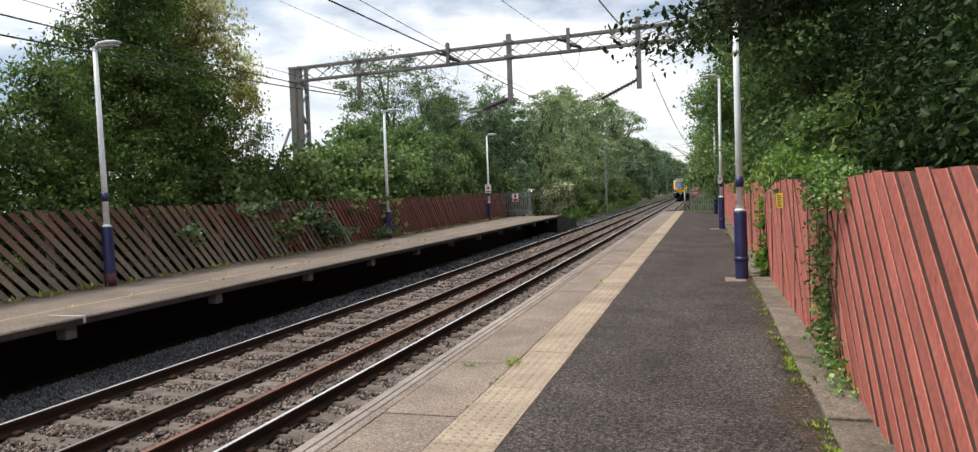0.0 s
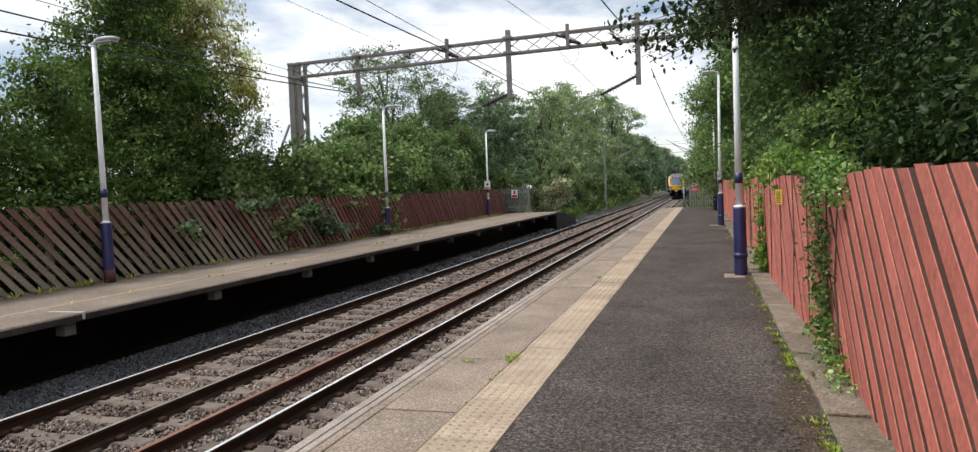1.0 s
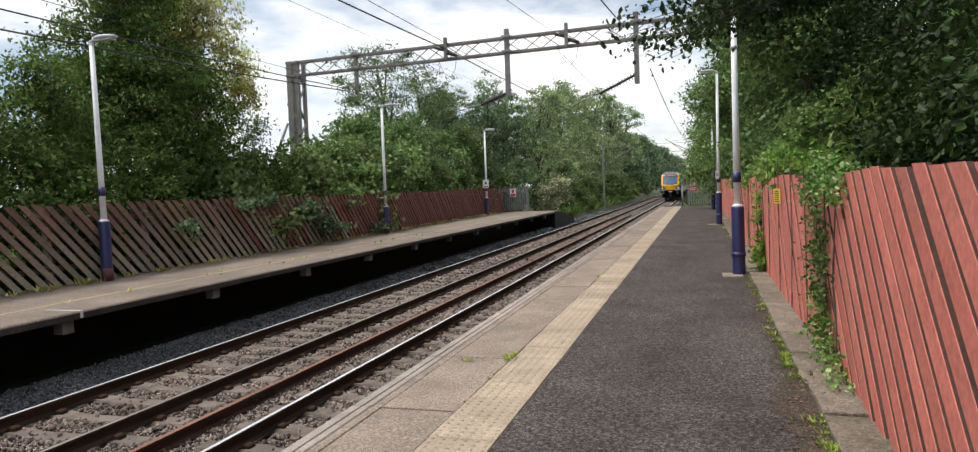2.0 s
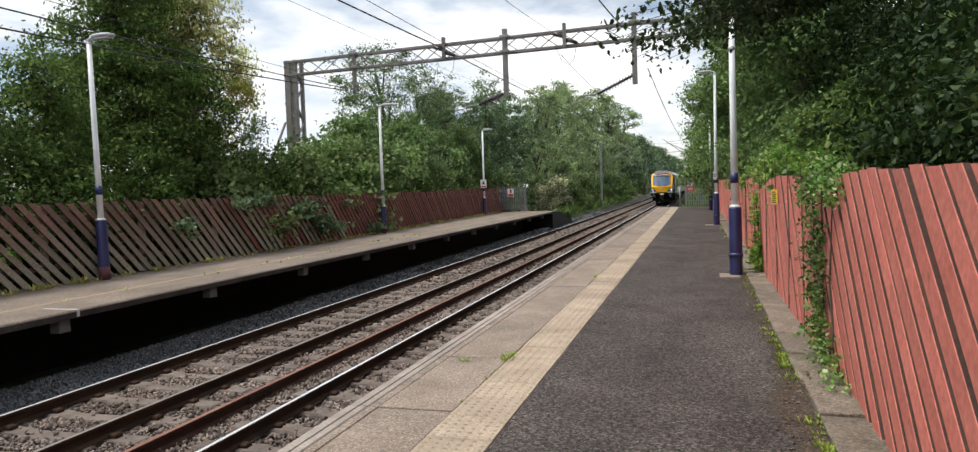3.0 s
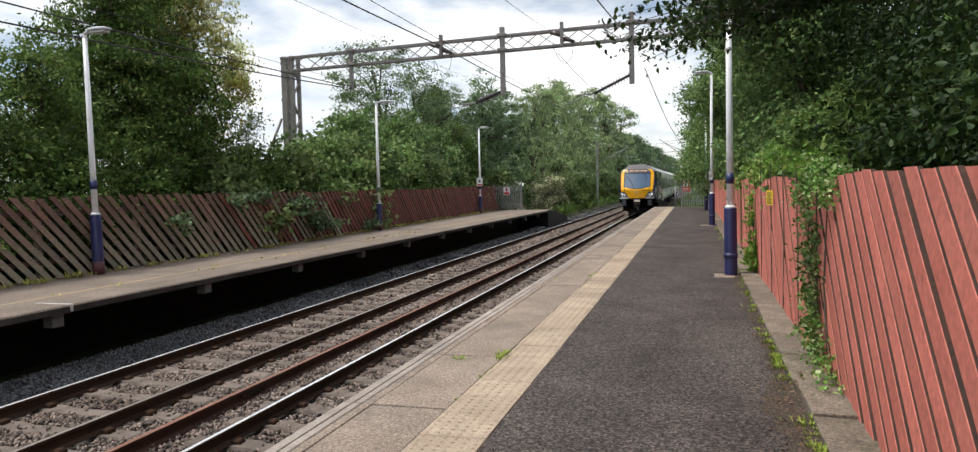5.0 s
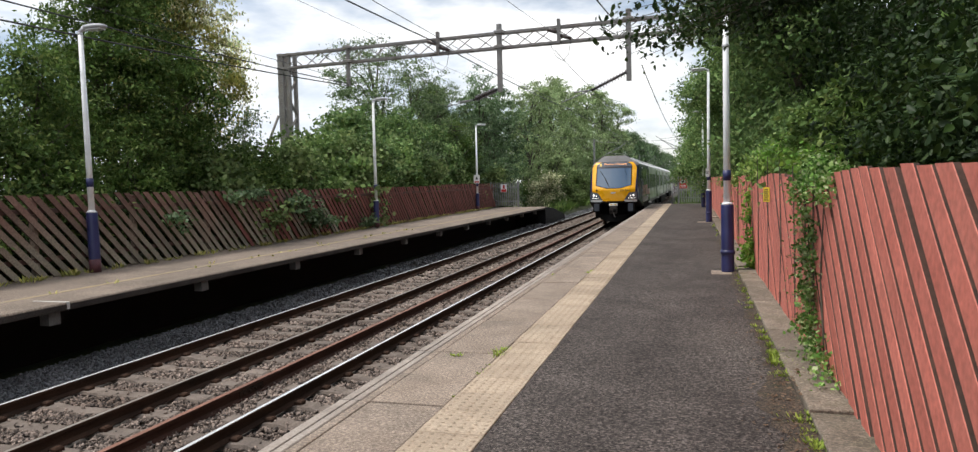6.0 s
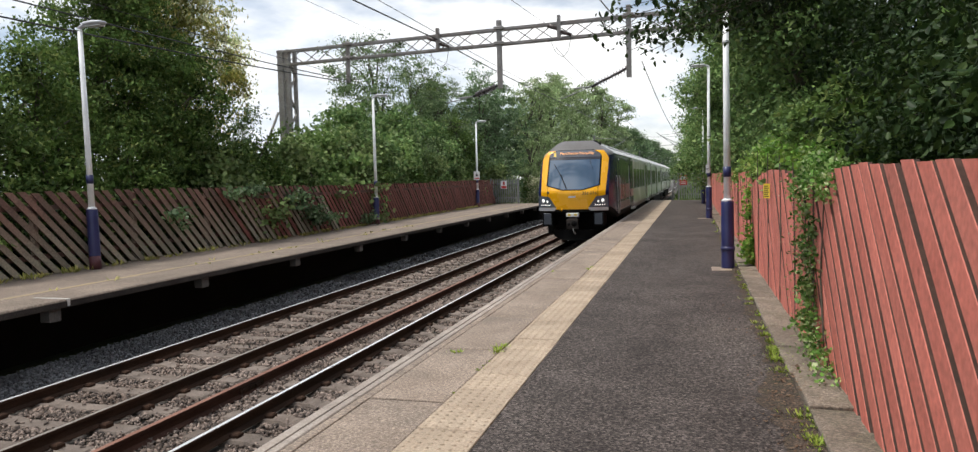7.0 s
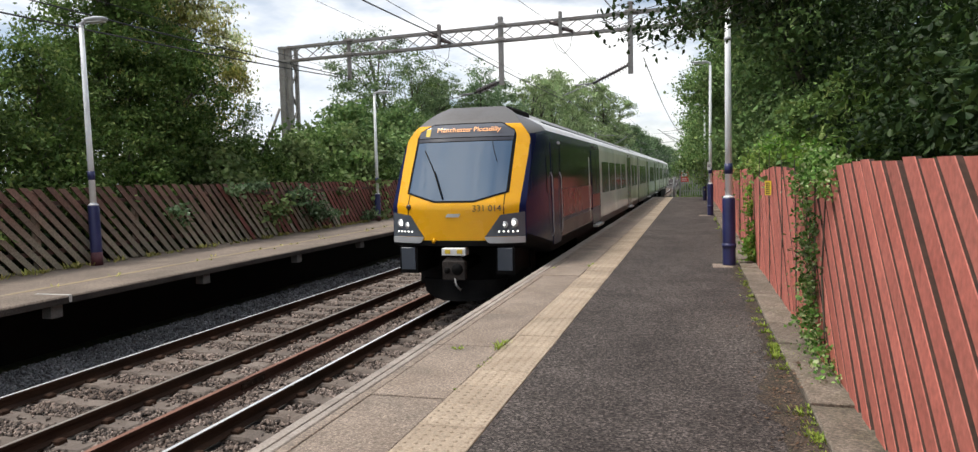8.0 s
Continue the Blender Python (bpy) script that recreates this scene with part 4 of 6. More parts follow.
def build_gantry():
    g = thing("line_gantry", "weathered grey steel lattice gantry over the tracks", "gantry", (0, 0, 0))
    x0, x1, zt, zb = -14.9, 3.3, 6.50, 6.02
    for z in (zt, zb):
        for d in (-0.28, -0.06):
            put("chord", mesh("chord", *strut((x0, gy(x0) + d, z), (x1, gy(x1) + d, z), 0.075, 0.075), M["gantry"]), g)
    n = 26
    st = (x1 - x0 - 0.4) / n
    for d in (-0.28, -0.06):
        for i in range(n):
            a = x0 + 0.4 + i * st
            b = a + st
            za, zc = (zb, zt) if i % 2 == (d > -0.1) else (zt, zb)
            put("brace", mesh("brace", *strut((a, gy(a) + d, za), (b, gy(b) + d, zc), 0.026, 0.026), M["gantry"]), g)
    for i in range(0, n, 2):
        a = x0 + 0.4 + i * st
        for z in (zt, zb):
            put("tie", mesh("tie", *strut((a, gy(a) - 0.28, z), (a + st, gy(a + st) - 0.06, z), 0.026, 0.026), M["gantry"]), g)
    for xa in (x0, x1 - 0.45):
        for dx, w in ((0.13, 0.11), (0.46, 0.06)):
            for d in (-0.24, 0.24):
                x = xa + dx
                block("leg", x - w, x + w, gy(x) + d - 0.06, gy(x) + d + 0.06, -0.5, 6.56, M["gantry"], g)
        for k in range(9):
            z = 0.2 + k * 0.68
            for d in (-0.26, 0.26):
                s = 1 if k % 2 else -1
                c = xa + 0.23
                put("brace", mesh("brace", *strut((c - s * 0.23, gy(c) + d, z), (c + s * 0.23, gy(c) + d, z + 0.68), 0.045, 0.045), M["gantry"]), g)
            for dx in (0, 0.46):
                s = 1 if k % 2 else -1
                x = xa + dx
                put("brace", mesh("brace", *strut((x, gy(x) - s * 0.26, z), (x, gy(x) + s * 0.26, z + 0.68), 0.045, 0.045), M["gantry"]), g)
        block("foot", xa - 0.3, xa + 0.76, gy(xa) - 0.55, gy(xa) + 0.5, -1.0, 0.05, M["fascia"], g, 0.03, "concrete footing")
    # hanging posts with their clamps
    for x, z0, z1 in ((-6.06, 4.56, 6.76), (-1.85, 4.62, 6.80), (-11.8, 5.15, 6.60)):
        w = 0.075 if x > -10 else 0.05
        h = block("hanger", x - w, x + w, gy(x) - 0.45, gy(x) - 0.31, z0, z1, M["gantry"], g)
        for z in (zt, zb):
            block("clamp", x - 0.16, x + 0.16, gy(x) - 0.50, gy(x) - 0.26, z - 0.04, z + 0.05, M["gantry"], h, 0.015)
    for x in (-8.27, -4.05):
        block("hanger", x - 0.05, x + 0.05, gy(x) - 0.45, gy(x) - 0.31, 5.95, 6.72, M["gantry"], g)
        put_tube("insulator", [(x - 0.35, gy(x) - 0.38, 6.42), (x - 0.02, gy(x) - 0.38, 6.30)], [0.07, 0.06], M["insulator"], g)
        put_tube("insulator", [(x + 0.06, gy(x) - 0.36, 6.2), (x + 0.40, gy(x) - 0.36, 6.08)], [0.07, 0.05], M["insulator"], g)
    # back stay of the left post
    put_tube("stay", [(-15.05, gy(-15) - 0.1, 4.3), (-16.3, gy(-15) - 0.4, 1.2)], 0.05, M["gantry"], g)
    return g


build_gantry()


def reg_arm(a, b, c, label):
    t = thing("registration_arm", label, "overhead line arm", a)
    a, b, c = Vector(a), Vector(b), Vector(c)
    put_tube("rod", [(0, 0, 0), b - a], 0.04, M["wire"], t)
    n = 11
    discs = []
    for i in range(n):
        q = (b - a) * (0.12 + 0.74 * i / (n - 1))
        d = (b - a).normalized()
        discs.append(tube([q - d * 0.018, q - d * 0.006, q + d * 0.006, q + d * 0.018], [0.035, 0.105, 0.10, 0.035], 10))
    put("insulator", mesh("insulator", *join(discs), M["insulator"]), t, None, "ribbed brown insulator")
    put_tube("end_tube", [b - a + Vector((0.12, 0, 0.01)), b - a + Vector((-0.55, 0, -0.03))], 0.025, M["galv"], t)
    put_tube("steady_arm", [b - a + Vector((-0.1, 0, -0.02)), c - a], 0.016, M["galv"], t)
    return t


reg_arm((-6.14, gy(-6.1) - 0.38, 4.66), (-7.05, 23.85, 4.36), (-8.0, 23.9, 4.20), "insulated registration arm over the far track")
reg_arm((-1.78, gy(-1.8) - 0.38, 4.95), (-3.02, 23.3, 4.40), (-4.0, 23.4, 4.08), "insulated registration arm over the near track")


def wire(points, r, label):
    P = [Vector(q) for q in points]
    out = []
    for i in range(len(P) - 1):
        for k in range(8):
            t = k / 8
            q = P[i].lerp(P[i + 1], t)
            q.z -= 0.004 * (P[i + 1] - P[i]).length * 4 * t * (1 - t)
            out.append(q)
    out.append(P[-1])
    v, f = tube(out, r, 6)
    tagged(put("overhead_wire", mesh("overhead_wire", v, f, M["wire"], smooth=True)), label, "wire")


wire([(-8.27, 1, 6.15), (-8.27, 24.0, 6.34), (-8.27, 52, 6.62), (-8.0, 72, 6.7), (-7.6, 140, 6.5)], 0.021, "dark catenary wire over the far track")
wire([(-7.3, 1, 5.35), (-7.3, 23.9, 5.2), (-7.3, 72, 5.2)], 0.004, "thin wire over the far track")
wire([(-4.05, 1, 5.5), (-4.05, 15.3, 5.66), (-4.05, 23.4, 6.2)], 0.006, "thin catenary wire over the near track")
wire([(-4.05, 22.7, 5.62), (-4.05, 30.3, 5.47), (-4.05, 72, 5.1), (-4.05, 140, 5.2)], 0.009, "thin catenary wire over the near track")
wire([(-4.0, 1, 4.08), (-4.0, 23.4, 4.06), (-4.1, 72, 4.1), (-4.0, 140, 4.1)], 0.005, "thin contact wire over the near track")
wire([(-7.9, 1, 4.2), (-7.9, 23.9, 4.18), (-7.2, 72, 4.1), (-7.2, 140, 4.1)], 0.005, "thin contact wire over the far track")
wire([(-2.1, 2, 5.1), (-2.1, 16.2, 5.66), (-2.1, 23.3, 6.30)], 0.016, "dark wire tied to the gantry")
wire([(-1.47, 23.4, 5.1), (-1.32, 40, 4.66), (-1.06, 60, 4.65), (-0.42, 88, 4.85)], 0.016, "dark wire running on from the gantry")
wire([(-11.8, 1, 5.15), (-11.8, 10.3, 5.02), (-11.8, 24.3, 5.22)], 0.017, "dark wire beside the far platform")
wire([(-11.8, 1, 4.5), (-11.8, 10.3, 4.66), (-11.8, 24.3, 5.16)], 0.019, "dark wire beside the far platform")
wire([(-4.1, 90, 6.7), (-0.58, 90, 4.1)], 0.03, "slanting stay wire beyond the platform")
for x in (-8.27, -4.05):
    y = gy(x) - 0.36
    wire([(x - 0.3, y, 6.0), (x - 0.1, y, 5.55), (x + 0.12, y, 5.4), (x + 0.3, y, 5.6), (x + 0.38, y, 6.05)], 0.008, "drooping jumper wire under the gantry")


def mast(x, y, h, reach, label):
    m = thing("line_mast", label, "mast", (x, y, -0.9))
    block("shaft", -0.085, 0.085, -0.085, 0.085, 0, h + 0.9, M["galv"], m)
    if reach:
        put_tube("bracket", [(0, 0, h - 1.2), (reach, 0, h + 0.4)], 0.035, M["galv"], m)
        put_tube("tie", [(0, 0, h + 0.7), (reach, 0, h + 0.45)], 0.02, M["galv"], m)
        put_tube("lower_tube", [(reach * 0.45, 0, h - 0.5), (reach * 1.1, 0, h - 0.6)], 0.025, M["galv"], m)


mast(-9.15, 72, 5.55, 3.0, "grey line mast with a bracket beside the far track")
mast(-9.4, 140, 6.2, 3.0, "grey line mast beyond the station")
mast(-9.4, 200, 6.2, 3.0, "grey line mast beyond the station")
mast(0.2, 75, 6.0, -3.2, "grey line mast beside the near track")
mast(-0.4, 140, 6.2, -3.0, "grey line mast beyond the station")
wire([(-14, 40, 5.0), (-9.15, 72, 5.6), (-9.4, 140, 6.2)], 0.012, "slack wire strung between masts")
wire([(-9.15, 72, 5.3), (0.2, 75, 5.4)], 0.012, "cross wire between masts")


# ---- trees ----
def tree_blobs(rng, h, spread, low, n):
    out = []
    for i in range(n):
        t = (i + 0.5) / n
        z = h * (low + (0.93 - low) * t)
        r = spread * (0.55 + 0.45 * math.sin(math.pi * min(1, 0.25 + 0.75 * t))) * (1.05 - 0.45 * t)
        a = rng.uniform(0, 2 * math.pi)
        d = r * rng.uniform(0.25, 0.75)
        s = spread * rng.uniform(0.34, 0.52) * (1.1 - 0.35 * t)
        out.append((d * math.cos(a), d * math.sin(a), z, s, s, s * rng.uniform(0.75, 1.15)))
    return out


def make_tree(name, label, category, rng_seed, h, spread, low, n_blobs, clumps, per, leaf, material, fuzz=0.26, trunk=0.14, droop=0.4, blobs=None, at=(0, 0, 0), wide=0.5, trim=False, oval=False):
    rng = np.random.default_rng(rng_seed)
    blobs = blobs or tree_blobs(rng, h, spread, low, n_blobs)
    pts, cl = blob_points(rng, blobs, clumps, per, fuzz)
    if trim:  # growth is kept behind the fence, and cut back over the platform
        wx, wz = pts[:, 0] + at[0], pts[:, 2] + at[2]
        pts = pts[(wx > 1.2) | ((wz > 1.70) & (wx > 1.0)) | ((wz > 2.6) & (wx > 0.8))]
    t = thing(name, label, category, at)
    pieces = []
    if trunk:
        bend = [(0, 0, -0.4)]
        for k in range(1, 6):
            bend.append((rng.normal() * 0.06 * k, rng.normal() * 0.06 * k, h * 0.16 * k))
        pieces.append(tube(bend, [trunk * (1 - 0.16 * k) for k in range(6)], 9))
        for b in blobs:
            k = min(4, max(1, int(b[2] / (h * 0.16)) - 1))
            s, e = Vector(bend[k]), Vector(b[:3])
            mid = s.lerp(e, 0.5) + Vector((0, 0, 0.15 * (e - s).length))
            pieces.append(tube([s, mid, e], [trunk * 0.42, trunk * 0.26, trunk * 0.08], 6))
        for c in cl[:: max(1, len(cl) // 70)]:
            b = min(blobs, key=lambda q: (q[0] - c[0]) ** 2 + (q[1] - c[1]) ** 2 + (q[2] - c[2]) ** 2)
            pieces.append(tube([b[:3], tuple(c)], [trunk * 0.10, 0.006], 4))
        put("trunk", mesh("trunk", *join(pieces), M["bark"], smooth=True), t)
    put("crown", leaf_mesh("crown", pts, leaf, M[material], rng, droop, wide, oval), t)
    return t


def plant_copy(src, x, y, a, s, z=-0.2):
    c = copy_thing(src, pose(x, y, z, 0, 0, a))
    c.scale = (s, s, s)
    return c


# left bank, tall trees
T1 = make_tree("tree", "tall leafy tree with olive and green foliage behind the fence", "tree", 11, 9.2, 2.7, 0.16, 15, 520, 105, 0.115, "leaf_deep", at=(-15.4, 16.7, -0.2), trunk=0.20)
T2 = make_tree("tree", "tall drooping tree with pale golden seed clusters", "tree", 12, 10.0, 2.7, 0.18, 15, 420, 105, 0.115, "leaf_gold", at=(-16.4, 20.1, -0.2), trunk=0.20, droop=1.3)
rg = np.random.default_rng(77)
sd, _ = blob_points(rg, [(1.5, -1.0, 8.3, 0.9, 1.1, 0.9), (1.6, 0.2, 7.4, 0.8, 1.1, 0.9), (1.2, -0.2, 9.3, 0.9, 1.1, 0.7), (1.7, 1.2, 6.2, 0.6, 0.8, 0.8), (1.6, 1.7, 5.0, 0.5, 0.6, 0.8)], 240, 26, 0.16)
put("blossom", leaf_mesh("blossom", sd, 0.12, M["blossom"], rg, 1.5, 0.5), T2, None, "pale drooping seed clusters")
T3 = make_tree("tree", "open airy tree with grey-green foliage on the bank", "tree", 13, 10.4, 3.7, 0.22, 15, 330, 60, 0.14, "leaf_grey", at=(-17.2, 38.2, -0.2), fuzz=0.24, trunk=0.17)
T4 = make_tree("tree", "rounded dense green tree on the railway bank", "tree", 14, 10.5, 3.9, 0.12, 16, 340, 54, 0.20, "leaf_mid", at=(-15.5, 57.0, -0.2), fuzz=0.23, trunk=0.2)
T5 = make_tree("tree", "rounded pale green willow on the railway bank", "tree", 15, 10.5, 3.9, 0.12, 16, 340, 54, 0.20, "leaf_willow", at=(-14.2, 70.0, -0.2), fuzz=0.23, trunk=0.2, droop=1.0)
T6 = make_tree("tree", "dark green bushy tree behind the platform fence", "tree", 16, 6.0, 2.6, 0.05, 12, 360, 70, 0.13, "leaf_deep", at=(-14.6, 10.6, -0.2), trunk=0.14)
T7 = make_tree("tree", "distant dense green tree beside the line", "tree", 17, 10.5, 3.9, 0.10, 16, 420, 24, 0.36, "leaf_mid", at=(-12.4, 126.0, -0.2), fuzz=0.36, trunk=0.2)
for src, x, y, a, s in ((T6, -14.9, 6.5, 80, 1.0), (T6, -14.0, 13.2, 200, 0.85), (T6, -14.3, 18.2, 20, 0.95), 
                        (T3, -16.6, 43.5, 120, 0.94), (T3, -17.2, 49.5, 220, 0.88), (T3, -16.6, 55.5, 310, 0.80), (T1, -17.5, 50, 150, 1.0),  (T6, -15, 46.5, 160, 1.0),
                        (T4, -14.5, 51, 100, 0.85), (T5, -13.8, 63.5, 30, 1.0), (T5, -15.0, 79, 130, 1.26), (T5, -15.0, 90, 210, 1.34), (T5, -14.4, 100, 60, 1.40), (T5, -13.0, 113, 330, 1.42),
                        (T5, -13.6, 138, 20, 1.5), (T7, -12.4, 160, 140, 1.22), (T7, -12.4, 182, 200, 1.2), (T7, -12.0, 208, 60, 1.2), (T7, -12.0, 240, 310, 1.25), (T7, -11.5, 280, 120, 1.25), (T7, -11.2, 330, 10, 1.3), (T7, -10, 400, 80, 1.4)):
    plant_copy(src, x, y, a, s)

# understory that hangs over the far fence
B1 = make_tree("bush", "dense dark green shrub leaning over the fence", "shrub", 21, 3.0, 1.5, 0.16, 8, 150, 44, 0.13, "leaf_deep", at=(-13.2, 12.6, -0.2), trunk=0.05, fuzz=0.2)
B2 = make_tree("bush", "fresh green sycamore shrub leaning over the fence", "shrub", 22, 3.1, 1.7, 0.16, 8, 150, 40, 0.17, "leaf_pale", at=(-13.2, 22.8, -0.2), trunk=0.05, fuzz=0.24, wide=0.75)
for i, (y, s, d) in enumerate(((4.6, 1.0, 0), (7.2, 0.95, 0.1), (9.6, 1.0, -0.1), (18.0, 1.0, 0), (20.6, 1.05, 0.1), (15.2, 0.95, 0.0), (25.2, 1.0, 0.0), (27.2, 1.15, -0.1), (29.6, 0.95, 0), (32, 0.9, 0), (34.5, 1.0, 0), (37.2, 0.95, 0), (40.0, 0.9, -0.2), (42.6, 0.95, -0.2), (45.2, 0.95, -0.3))):
    plant_copy((B1, B2)[i % 2 if y > 17 else 0], far_fence_x(y) - 1.75 + d, y, i * 73, s)
for i, (x, y, s) in enumerate(((-13.2, 49.5, 1.0), (-11.8, 53.5, 0.75), (-11.5, 57, 0.9), (-11.2, 61, 0.8), (-11.2, 65.5, 0.9), (-11.4, 71, 0.8), (-11.2, 77, 0.9), (-11.0, 84, 0.9), (-11, 92, 1.0), (-10.8, 101, 0.9), (-10.8, 112, 1.0), (-10.8, 126, 1.0), (-10.6, 144, 1.1))):
    plant_copy((B2, B1)[i % 2], x, y, i * 51, s, -0.6)
make_tree("flowering_bush", "shrub with cream flower heads at the platform's end", "shrub", 23, 2.6, 1.5, 0.15, 7, 130, 40, 0.16, "leaf_cream", at=(-10.2, 52.6, -0.5), trunk=0.04, fuzz=0.22)

B3 = make_tree("sycamore_bush", "bright yellow-green sycamore shrub towering over the fence", "shrub", 24, 4.0, 1.9, 0.2, 10, 210, 34, 0.18, "leaf_sycamore", at=(-13.8, 26.0, -0.2), trunk=0.06, fuzz=0.26, wide=0.8, droop=1.0)
B4 = make_tree("tall_bush", "dark green shrub rising behind the far fence", "shrub", 26, 4.0, 1.9, 0.2, 10, 260, 34, 0.15, "leaf_shrub", at=(-14.2, 28.6, -0.2), trunk=0.06, fuzz=0.22, wide=0.7)
for src, x, y, a, s in ((B3, -13.6, 24.0, 90, 0.92), (B3, -13.4, 20.4, 10, 0.72), (B4, -14.9, 31.0, 160, 1.32), (B3, -14.3, 33.5, 300, 1.0), (B4, -15.2, 36.2, 110, 1.38), (B3, -14.5, 38.6, 40, 1.0), (B4, -15.2, 42.0, 230, 1.35)):
    plant_copy(src, x, y, a, s)
make_tree("sapling", "thin airy sapling with sparse leaves beside the tall trees", "tree", 27, 4.7, 1.05, 0.3, 8, 110, 34, 0.11, "leaf_grey", at=(-15.0, 22.7, -0.2), trunk=0.06, fuzz=0.2)
rb = random.Random(8)
# Added undergrowth; its dark leaves stand in for shade behind the fence gaps
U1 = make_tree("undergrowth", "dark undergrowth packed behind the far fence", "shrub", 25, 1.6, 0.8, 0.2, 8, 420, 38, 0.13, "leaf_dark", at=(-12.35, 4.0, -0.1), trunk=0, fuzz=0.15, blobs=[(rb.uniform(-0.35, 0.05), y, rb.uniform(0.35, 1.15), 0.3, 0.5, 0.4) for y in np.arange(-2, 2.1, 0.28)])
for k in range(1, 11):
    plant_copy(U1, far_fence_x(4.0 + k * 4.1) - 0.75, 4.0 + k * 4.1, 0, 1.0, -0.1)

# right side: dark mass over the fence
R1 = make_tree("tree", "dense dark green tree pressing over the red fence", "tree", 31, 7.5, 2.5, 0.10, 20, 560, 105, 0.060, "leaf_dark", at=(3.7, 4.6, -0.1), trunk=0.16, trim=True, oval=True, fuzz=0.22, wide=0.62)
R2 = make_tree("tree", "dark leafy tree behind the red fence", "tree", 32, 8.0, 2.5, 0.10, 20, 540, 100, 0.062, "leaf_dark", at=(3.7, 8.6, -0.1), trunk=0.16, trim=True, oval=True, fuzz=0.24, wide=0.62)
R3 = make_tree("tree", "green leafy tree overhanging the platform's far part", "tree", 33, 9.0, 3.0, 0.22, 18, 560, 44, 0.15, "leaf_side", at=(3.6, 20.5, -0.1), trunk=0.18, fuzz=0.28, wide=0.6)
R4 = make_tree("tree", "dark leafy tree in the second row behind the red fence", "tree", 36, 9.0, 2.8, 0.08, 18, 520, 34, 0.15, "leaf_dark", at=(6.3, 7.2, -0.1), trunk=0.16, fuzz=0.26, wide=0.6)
R5 = make_tree("tree", "distant green tree beside the near track", "tree", 37, 9.5, 3.0, 0.08, 18, 420, 24, 0.30, "leaf_mid", at=(2.6, 108, -0.2), trunk=0.16, fuzz=0.34, wide=0.6)
H9 = make_tree("tree", "leafy tree leaning over the platform from behind the fence", "tree", 39, 9.0, 2.4, 0.4, 14, 520, 48, 0.13, "leaf_side", at=(2.3, 17.6, -0.1), trunk=0.14, fuzz=0.24, wide=0.6, blobs=[(-1.3, -1.4, 5.6, 0.75, 1.0, 0.9), (-0.6, -1.0, 4.7, 0.8, 1.1, 0.8), (-0.9, 0.2, 6.6, 0.9, 1.0, 0.9), (-1.5, 1.6, 5.7, 0.8, 1.1, 0.8), (-0.2, -1.8, 6.6, 0.9, 0.9, 0.9), (-1.2, 3.4, 5.4, 0.8, 1.2, 0.9), (-0.4, 2.4, 4.3, 0.8, 1.2, 0.9), (0.3, 0.6, 3.6, 0.8, 1.2, 0.9), (-0.6, 0.8, 7.8, 0.9, 1.2, 0.8), (-1.4, -0.4, 7.2, 0.7, 0.9, 0.7)])
# First three stand out of the camera's view, kept for overhang and light
for src, x, y, a, s in ((R4, 6.3, -0.5, 300, 1.2), (R2, 5.3, 1.0, 150, 1.0), (R4, 6.4, 3.4, 250, 1.15), (R4, 6.6, 11.2, 20, 1.15), (R1, 4.1, 12.4, 200, 1.05), (R4, 4.3, 16.4, 90, 1.0), (R4, 6.4, 14.6, 100, 1.0), (R3, 3.6, 28, 140, 1.0), (R3, 2.7, 35, 250, 1.0), (R3, 2.3, 42.5, 30, 1.05), (R3, 1.9, 49, 300, 1.0), (H9, 2.6, 31, 20, 1.0),
                        (R3, 1.6, 57, 60, 1.0), (R3, 1.3, 66, 170, 1.0), (R3, 1.1, 78, 210, 1.05), (R3, 1.4, 92, 20, 1.1), (R5, 4, 128, 240, 1.2), (R5, 4.2, 155, 200, 1.2), (R5, 4.5, 190, 60, 1.3), (R5, 5, 240, 90, 1.3)):
    plant_copy(src, x, y, a, s)

# low growth over the red fence
def hedge_blobs(y0, y1, seed):
    r = random.Random(seed)
    return [(r.uniform(0.0, 0.5), y, r.uniform(1.7, 2.4), r.uniform(0.35, 0.6), r.uniform(0.45, 0.7), r.uniform(0.35, 0.6)) for y in np.arange(y0, y1, 0.42)]


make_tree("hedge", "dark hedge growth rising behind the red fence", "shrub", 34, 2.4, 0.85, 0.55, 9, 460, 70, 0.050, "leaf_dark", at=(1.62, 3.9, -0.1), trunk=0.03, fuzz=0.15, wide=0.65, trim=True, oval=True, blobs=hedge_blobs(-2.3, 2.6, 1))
H1 = make_tree("hedge", "green hedge growth spilling over the red fence", "shrub", 35, 2.4, 0.85, 0.55, 9, 300, 52, 0.078, "leaf_deep", at=(1.66, 8.6, -0.1), trunk=0.03, fuzz=0.15, wide=0.65, trim=True, oval=True, blobs=hedge_blobs(-1.9, 2.3, 2))
H2 = make_tree("hedge", "green hedge growth behind the red fence", "shrub", 38, 2.4, 0.85, 0.55, 9, 200, 34, 0.105, "leaf_side", at=(1.72, 13.0, -0.1), trunk=0.03, fuzz=0.16, wide=0.65, blobs=hedge_blobs(-2.0, 2.3, 3))
